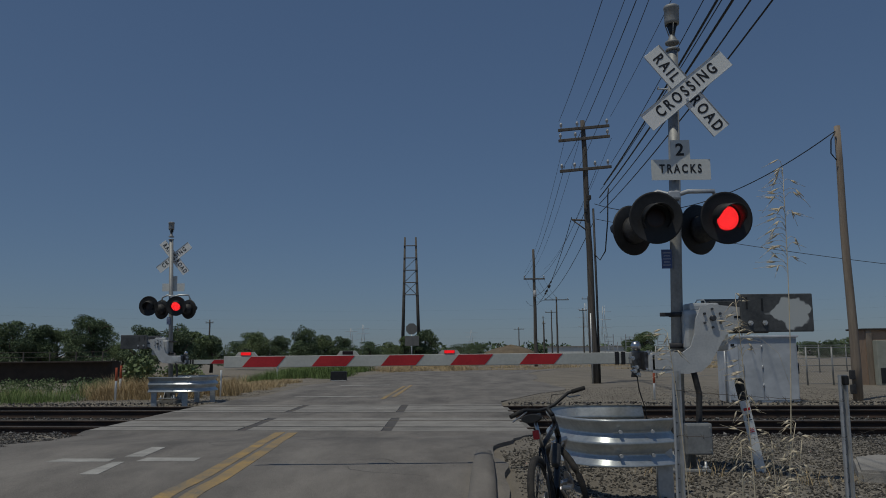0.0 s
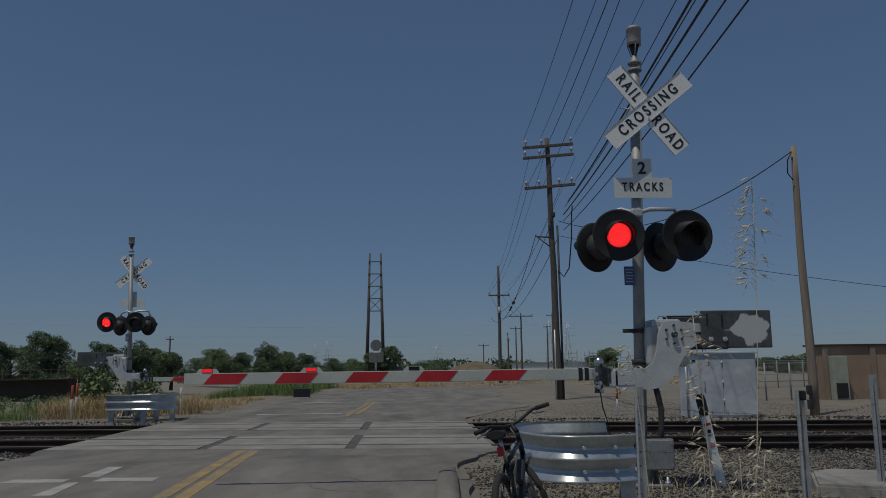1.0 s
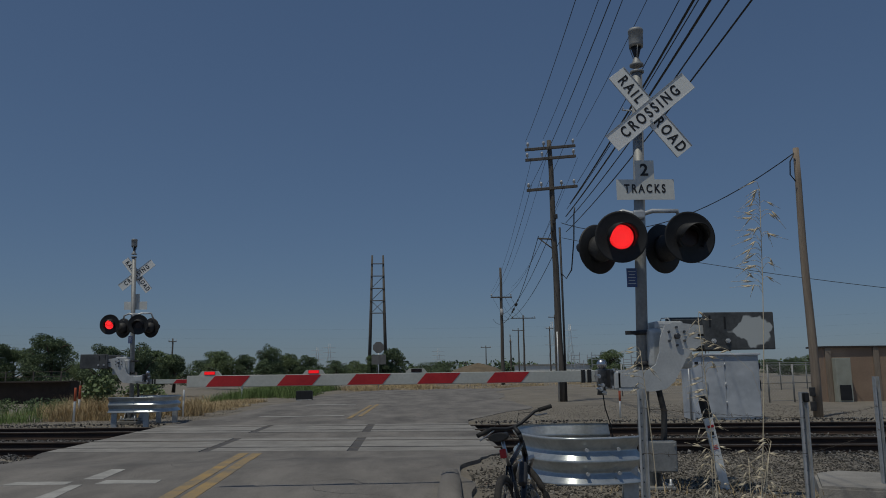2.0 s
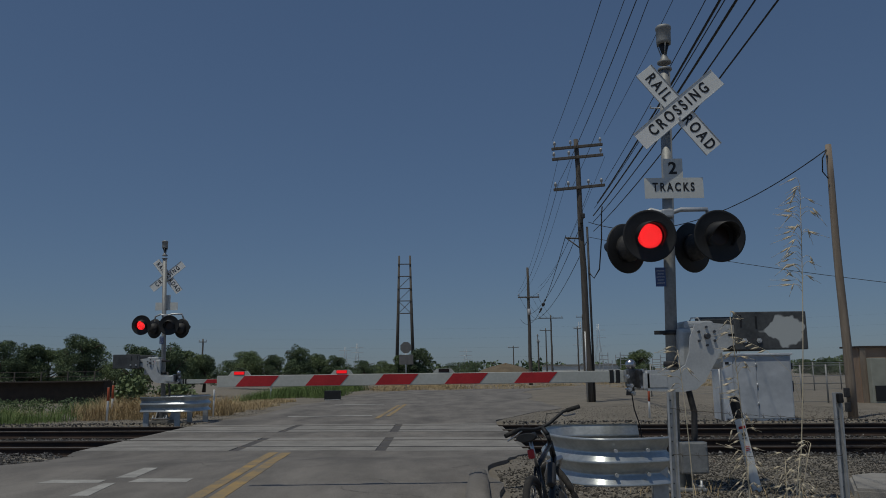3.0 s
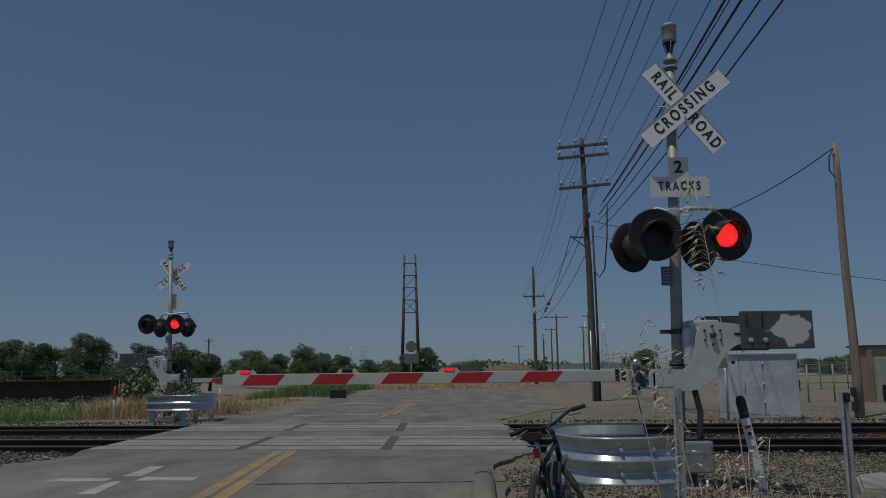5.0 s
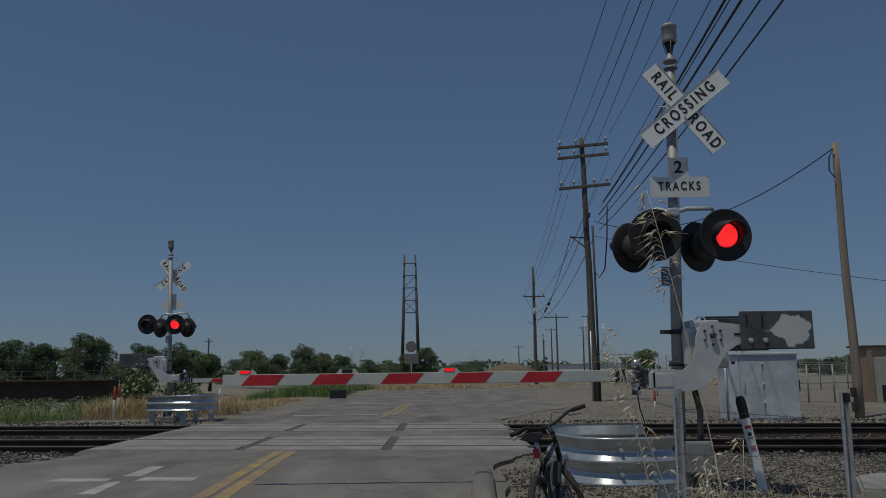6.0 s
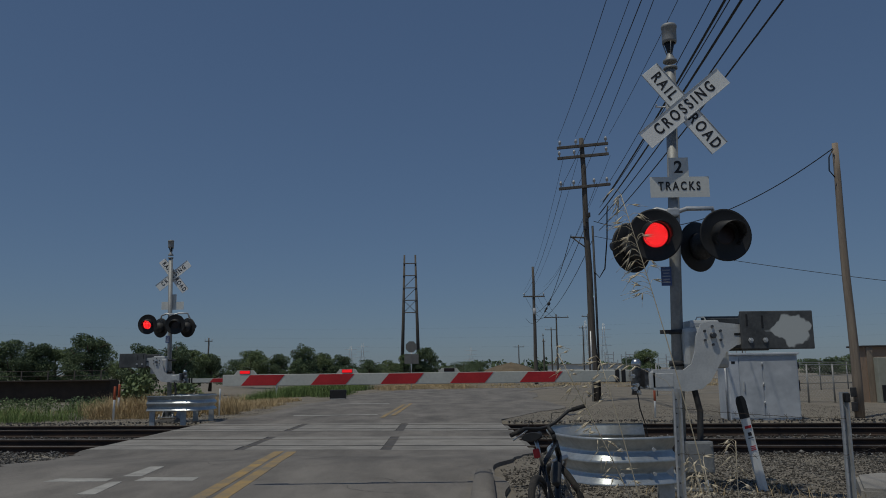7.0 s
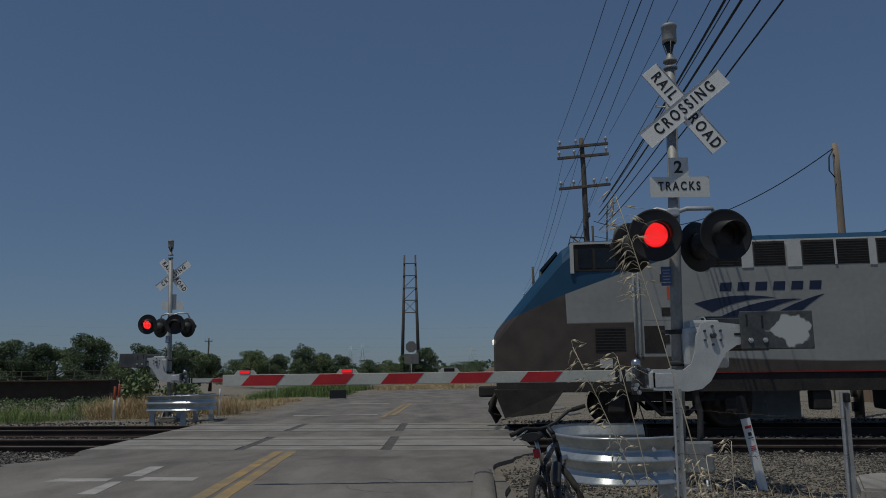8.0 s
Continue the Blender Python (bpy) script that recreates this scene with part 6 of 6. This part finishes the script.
def tufts(name, spots, material, label, seed):
    """Grass blades: spots of (x, y, radius, count, height)."""
    rng = np.random.default_rng(seed)
    verts, faces = [], []
    for x, y, r, n, h in spots:
        for _ in range(n):
            a, q = rng.uniform(0, 6.28), r * math.sqrt(rng.uniform(0, 1))
            px, py = x + q * math.cos(a), y + q * math.sin(a)
            pz = ground_z(px, py) - 0.03
            hh, wd = h * rng.uniform(0.4, 1.2), rng.uniform(0.0018, 0.0042) * (1 + y / 25)
            b, lean = rng.uniform(0, 6.28), rng.uniform(0.2, 1.1) * hh
            dx, dy = math.cos(b), math.sin(b)
            i = len(verts)
            verts += [(px - dy * wd, py + dx * wd, pz), (px + dy * wd, py - dx * wd, pz), (px + dx * lean * 0.4 + dy * wd * 0.7, py + dy * lean * 0.4 - dx * wd * 0.7, pz + hh * 0.6), (px + dx * lean * 0.4 - dy * wd * 0.7, py + dy * lean * 0.4 + dx * wd * 0.7, pz + hh * 0.6), (px + dx * lean, py + dy * lean, pz + hh)]
            faces += [(i, i + 1, i + 2, i + 3), (i + 3, i + 2, i + 4)]
    raw(name, verts, faces, material, label, "grass", "stuff")


rs = np.random.default_rng(11)
tufts("dry_grass", [(-10.4 + rs.normal() * 1.2, 27.5 + rs.uniform(-1.6, 5), 0.6, 480, rs.uniform(0.25, 0.75)) for _ in range(75)] + [(rs.uniform(-11, -7.4), rs.uniform(30, 40), 0.6, 240, 0.22) for _ in range(40)]
      + [(rs.uniform(-5, 2), rs.uniform(58, 78), 1.2, 150, rs.uniform(0.2, 0.5)) for _ in range(50)] + [(rs.uniform(2, 30), rs.uniform(60, 85), 1.6, 140, rs.uniform(0.1, 0.35)) for _ in range(70)] + [(rs.uniform(-30, -12), rs.uniform(26, 40), 1.0, 120, rs.uniform(0.1, 0.3)) for _ in range(40)], M["straw"], "dry tan grass on the verge", 1)
tufts("green_weeds", [(rs.uniform(-13, -6.4), rs.uniform(44, 62), 1.0, 240, 0.8) for _ in range(60)] + [(rs.uniform(-40, -12), rs.uniform(24.5, 56), 1.4, 330, rs.uniform(0.25, 0.6)) for _ in range(230)] + [(rs.uniform(-5, 3), rs.uniform(80, 95), 1.5, 40, 1.2) for _ in range(25)], M["green"], "green weeds on the verge", 2)
tufts("dry_weeds", [(2.9 + rs.uniform(-0.6, 1.4), 9.2 + rs.uniform(-1.2, 0.8), 0.18, 14, 0.16) for _ in range(18)] + [(rs.uniform(1.2, 4.5), rs.uniform(7.2, 9.0), 0.15, 10, 0.14) for _ in range(14)], M["straw"], "sparse dry weeds at the mast's foot", 3)


def bush(x, y, w, h, seed, material, label):
    rng = np.random.default_rng(seed)
    lobes = [((x + rng.uniform(-w, w) * 0.35, y + rng.uniform(-w, w) * 0.3, ground_z(x, y) + h * rng.uniform(0.3, 0.6)), (w * 0.3, w * 0.3, h * 0.35)) for _ in range(7)]
    v, f = leaf_cloud(rng, lobes, 1500, 0.09)
    raw("bush", v, f, material, label, "bush", "")


bush(-11.3, 29.5, 1.7, 1.7, 71, M["leaf"], "dense green bush beside the signal")
bush(-10.6, 31.0, 1.5, 1.5, 72, M["leaf"], "dense green bush beside the signal")
bush(-27.0, 60.0, 3.0, 1.6, 74, M["leaf_dark"], "dark bush below the bridge")
bush(-33.0, 62.0, 3.4, 1.5, 75, M["leaf"], "green bush below the bridge")


def stones(name, n, place, size, material, label, seed, category="gravel"):
    """Small broken stones, each a squashed, twisted octahedron."""
    rng = np.random.default_rng(seed)
    base = np.array([(1, 0, 0), (0, 1, 0), (-1, 0, 0), (0, -1, 0), (0, 0, 1), (0, 0, -1)], float)
    tri = [(0, 1, 4), (1, 2, 4), (2, 3, 4), (3, 0, 4), (1, 0, 5), (2, 1, 5), (3, 2, 5), (0, 3, 5)]
    shapes = []
    for _ in range(96):
        q, _r = np.linalg.qr(rng.normal(size=(3, 3)))
        w = (base * rng.uniform(0.6, 1.2, (6, 1)) * np.array([1, 0.8, 0.7])) @ q.T
        w[:, 2] *= 0.8
        shapes.append(w)
    verts, faces = [], []
    while len(verts) < n * 6:
        p = place(rng)
        if p is None:
            continue
        s = size * rng.uniform(0.5, 1.3)
        v = shapes[int(rng.integers(96))] * s + (p.x, p.y, p.z)
        k = len(verts)
        verts += v.tolist()
        faces += [(a + k, b + k, c + k) for a, b, c in tri]
    raw(name, verts, faces, material, label, category, "stuff")


def on_bed(rng):
    p = uv(rng.uniform(-16, 15), rng.uniform(13.6, 22.3))
    if ROAD_L - 0.15 < p.x < ROAD_R + 0.15:
        return None
    v = v_of(p.x, p.y)
    p.z = ground_z(p.x, p.y) + rng.uniform(-0.01, 0.035)
    if min(abs(v - NEAR_V), abs(v - FAR_V)) < 1.25 and rng.uniform() < 0.3:
        p.z += 0.02
    return p


def on_verge(rng):
    p = Vector((rng.uniform(0.75, 9.5), rng.uniform(5.5, 14.6), 0))
    if (p.x < ROAD_R + 0.05 - rng.exponential(0.25) and p.y > 10.6) or v_of(p.x, p.y) > 13.95:
        return None
    p.z = ground_z(p.x, p.y) + rng.uniform(-0.004, 0.008)
    return p


def on_far_verge(rng):
    p = Vector((rng.uniform(-14, 14), rng.uniform(22.0, 31), 0))
    if ROAD_L - 0.1 + road_bend(p.y) < p.x < ROAD_R + road_bend(p.y) + 0.1:
        return None
    p.z = ground_z(p.x, p.y) + 0.004
    return p


def on_left_verge(rng):
    p = Vector((rng.uniform(-13, -6.0), rng.uniform(9.5, 16), 0))
    if v_of(p.x, p.y) > 14.0 or p.x > -6.15 - 0.085 * max(0.0, p.y - 9.0) ** 1.2 + rng.exponential(0.12):
        return None
    p.z = ground_z(p.x, p.y) + 0.006
    return p


stones("ballast", 26000, on_bed, 0.045, M["stone"], "grey crushed stone ballast round the rails", 21)
stones("verge_gravel", 36000, on_verge, 0.026, M["pebble"], "loose pale gravel on the verge", 22)
stones("dark_gravel", 9000, on_left_verge, 0.035, M["stone"], "dark crushed stone at the road's edge", 24)
stones("far_gravel", 12000, on_far_verge, 0.02, M["pale_stone"], "loose gravel beyond the tracks", 23)


# wild oats between the camera and the signal
def oat_stalk(x, y, h, head, bend, seed, label, arms=0):
    rng = np.random.default_rng(seed)
    o = thing("wild_oat", pose(x, y, -0.05), label, "grass", "wild oat stalks")

    def at(q):
        return Vector((bend * q ** 3, 0.02 * math.sin(q * 5 + seed), h * q))
    bm = bmesh.new()
    tube(bm, [at(i / 16) for i in range(17)], [0.0034 * (1 - 0.6 * i / 16) for i in range(17)], 6)
    part("stem", bm, M["oat"], o, "thin straw stem")
    spike = bmesh.new()
    hair = bmesh.new()
    n = int(head * (100 if arms else 62))
    for i in range(n):
        q = 1 - (head / h) * (i / n) * rng.uniform(0.95, 1.05)
        root = at(max(0.0, min(1, q)))
        side = -1 if rng.uniform() < 0.72 else 1
        out = side * rng.uniform(0.015, 0.05 if arms else 0.03) * (0.6 + 0.8 * i / n)
        tip = root + Vector((out, rng.uniform(-0.03, 0.03), rng.uniform(-0.005, 0.03)))
        tube(hair, [root, root.lerp(tip, 0.5) + Vector((0, 0, 0.008)), tip], 0.0009, 3)
        d = Vector((side * rng.uniform(0.2, 1.0), rng.uniform(-0.4, 0.4), rng.uniform(-1.0, 0.15))).normalized()
        ln = rng.uniform(0.028, 0.046) * (1.0 if arms else 0.75)
        for k in (-1, 1):
            dd = (d + Vector((0.12 * k, 0.1 * k, 0.12 * k))).normalized()
            tube(spike, [tip, tip + dd * ln * 0.4, tip + dd * ln], [0.001, 0.003, 0.0005], 4)
        tube(hair, [tip + d * ln, tip + d * ln * 1.9], 0.0007, 3)
    for k in range(arms):
        q = 0.62 + 0.07 * k
        pts = [at(q), at(q) + Vector((-0.05, 0, 0.12)), at(q) + Vector((-0.14, 0.02, 0.19)), at(q) + Vector((-0.24, 0.02, 0.22))]
        tube(hair, pts, 0.0007, 3)
        for e in range(5):
            c = pts[2].lerp(pts[3], e / 4)
            d = Vector((-1, rng.uniform(-0.3, 0.3), rng.uniform(-0.6, 0.2))).normalized()
            tube(spike, [c, c + d * 0.016, c + d * 0.036], [0.001, 0.004, 0.0005], 4)
    tagged(part("seed_head", spike, M["oat"], o, "dry pale spikelets"), kind="stuff")
    tagged(part("awn_tuft", hair, M["oat"], o), kind="stuff")
    return o


# base x, base y, height, head length, bend, side branches
OATS = [
    (1.13, 2.85, 2.2, 0.42, -0.07, 1),
    (1.06, 2.8, 1.68, 0.62, -0.07, 0),
    (1.14, 2.8, 1.24, 0.34, 0.06, 0),
    (1.0, 2.75, 1.18, 0.32, -0.03, 0),
    (1.08, 2.7, 1.2, 0.32, 0.03, 0),
    (0.86, 2.7, 1.56, 0.16, -0.04, 0),
    (1.18, 2.9, 1.16, 0.34, -0.02, 0)]
oats = [oat_stalk(x, y, h, hd, bend, 40 + i, "tall dry wild oat stalk swaying near the fence" if h > 1.9 else "dry straw-coloured wild oat stalk", arms) for i, (x, y, h, hd, bend, arms) in enumerate(OATS)]


M["mound"] = mat("dry_earth", (0.11, 0.085, 0.055), (0.19, 0.15, 0.1), 0.95, scale=0.5, fine=4, bump=0.5)


def mound():
    bm = bmesh.new()
    rows = []
    for i in range(9):
        q = i / 8
        r = math.cos(q * math.pi / 2)
        rows.append([(13.2 + 6.5 * r * math.cos(t) * (1 + 0.1 * math.sin(3 * t)), 150 + 5 * r * math.sin(t), -0.3 + 2.9 * q ** 0.8 + 0.15 * math.sin(5 * t + i)) for t in [2 * math.pi * k / 28 for k in range(28)]])
    rings(bm, rows)
    solid("dirt_mound", bm, M["mound"], "low mound of dry tan earth far off", "mound", kind="structure")


mound()


# ---- what moves ----
SWITCH = [0.5 + 0.6 * i for i in range(13)]


def flash(item, way, first_on, depth=0.05):
    """The diode plate comes forward through the lens when lit and sinks behind it when dark."""
    on, off = Matrix.Identity(4), Matrix.Translation(way * depth)
    state, rows = first_on, [(0.0, on if first_on else off)]
    for t in SWITCH:
        rows.append((t - 0.067, on if state else off))
        state = not state
        rows.append((t - 0.034, on if state else off))
    rows.append((8.0, on if state else off))
    walk(item, rows)


def motions():
    for lamps in (near_lamps, far_lamps):
        for (items, way), first in zip(lamps, (False, True)):
            for item in items:
                flash(item, way, first, 0.05)
    flash(near_arm[1], Vector((0, 1, 0)), False, 0.02)
    flash(near_arm[2], Vector((0, 1, 0)), True, 0.02)
    # seconds, degrees by which each stalk leans in the wind
    lean_a = ((0, 6.6), (0.5, 7.0), (1.0, 7.4), (2.5, 8.4), (3.0, 8.8), (3.5, 9.8), (3.7, 7.0), (3.9, 5.0), (4.2, 1.8), (4.5, -0.6), (4.7, -1.2), (5.8, -6.2), (6.0, -7.0), (6.5, -9.6), (7.0, -9.8), (7.5, -10.2), (8.0, -10.2))
    lean_b = ((0, 3.0), (1.0, 2.5), (2.5, 3.2), (3.5, 2.0), (4.0, -2), (4.5, -6.0), (5.8, -12.0), (6.0, -13.5), (7.0, -20.0), (7.5, -20.0), (7.7, -19.0), (8.0, -18.0))
    lean_c = ((0, 3.0), (1.0, 3.6), (3.5, 6.0), (4.5, 1.5), (6.0, -6.0), (7.0, -7.5), (8.0, -8.0))
    lean_d = ((0, 3.0), (1.0, 3.5), (3.5, 5.0), (4.5, 3.0), (6.0, -3.5), (7.0, -5.0), (8.0, -5.5))
    lean_e = ((0, 5.5), (1.0, 6.0), (3.5, 5.0), (4.5, 0.0), (6.0, -9.0), (7.0, -11.0), (8.0, -10.5))
    lean_f = ((0, -1.5), (1.0, -1.2), (3.5, 1.0), (4.5, -4.5), (6.0, -8.0), (7.0, -10.0), (8.0, -8.0))
    lean_g = ((0, 3.0), (1.0, 4.0), (3.5, 6.0), (4.5, -2.0), (6.0, -10.0), (7.0, -12.0), (8.0, -11.0))
    for ob, (x, y, *_), leans in zip(oats, OATS, (lean_a, lean_b, lean_c, lean_d, lean_e, lean_f, lean_g)):
        walk(ob, [(t, pose(x, y, -0.05, 0.6 * math.sin(3.1 * t + 9 * x), a, 0)) for t, a in leans])
    walk(loco, [(t, pose(*uv(-1.02 + 15.2 * (8.0 - t), FAR_V), 0, 0, -6.8)) for t in (0.0, 2.0, 4.0, 6.0, 8.0)])


motions()
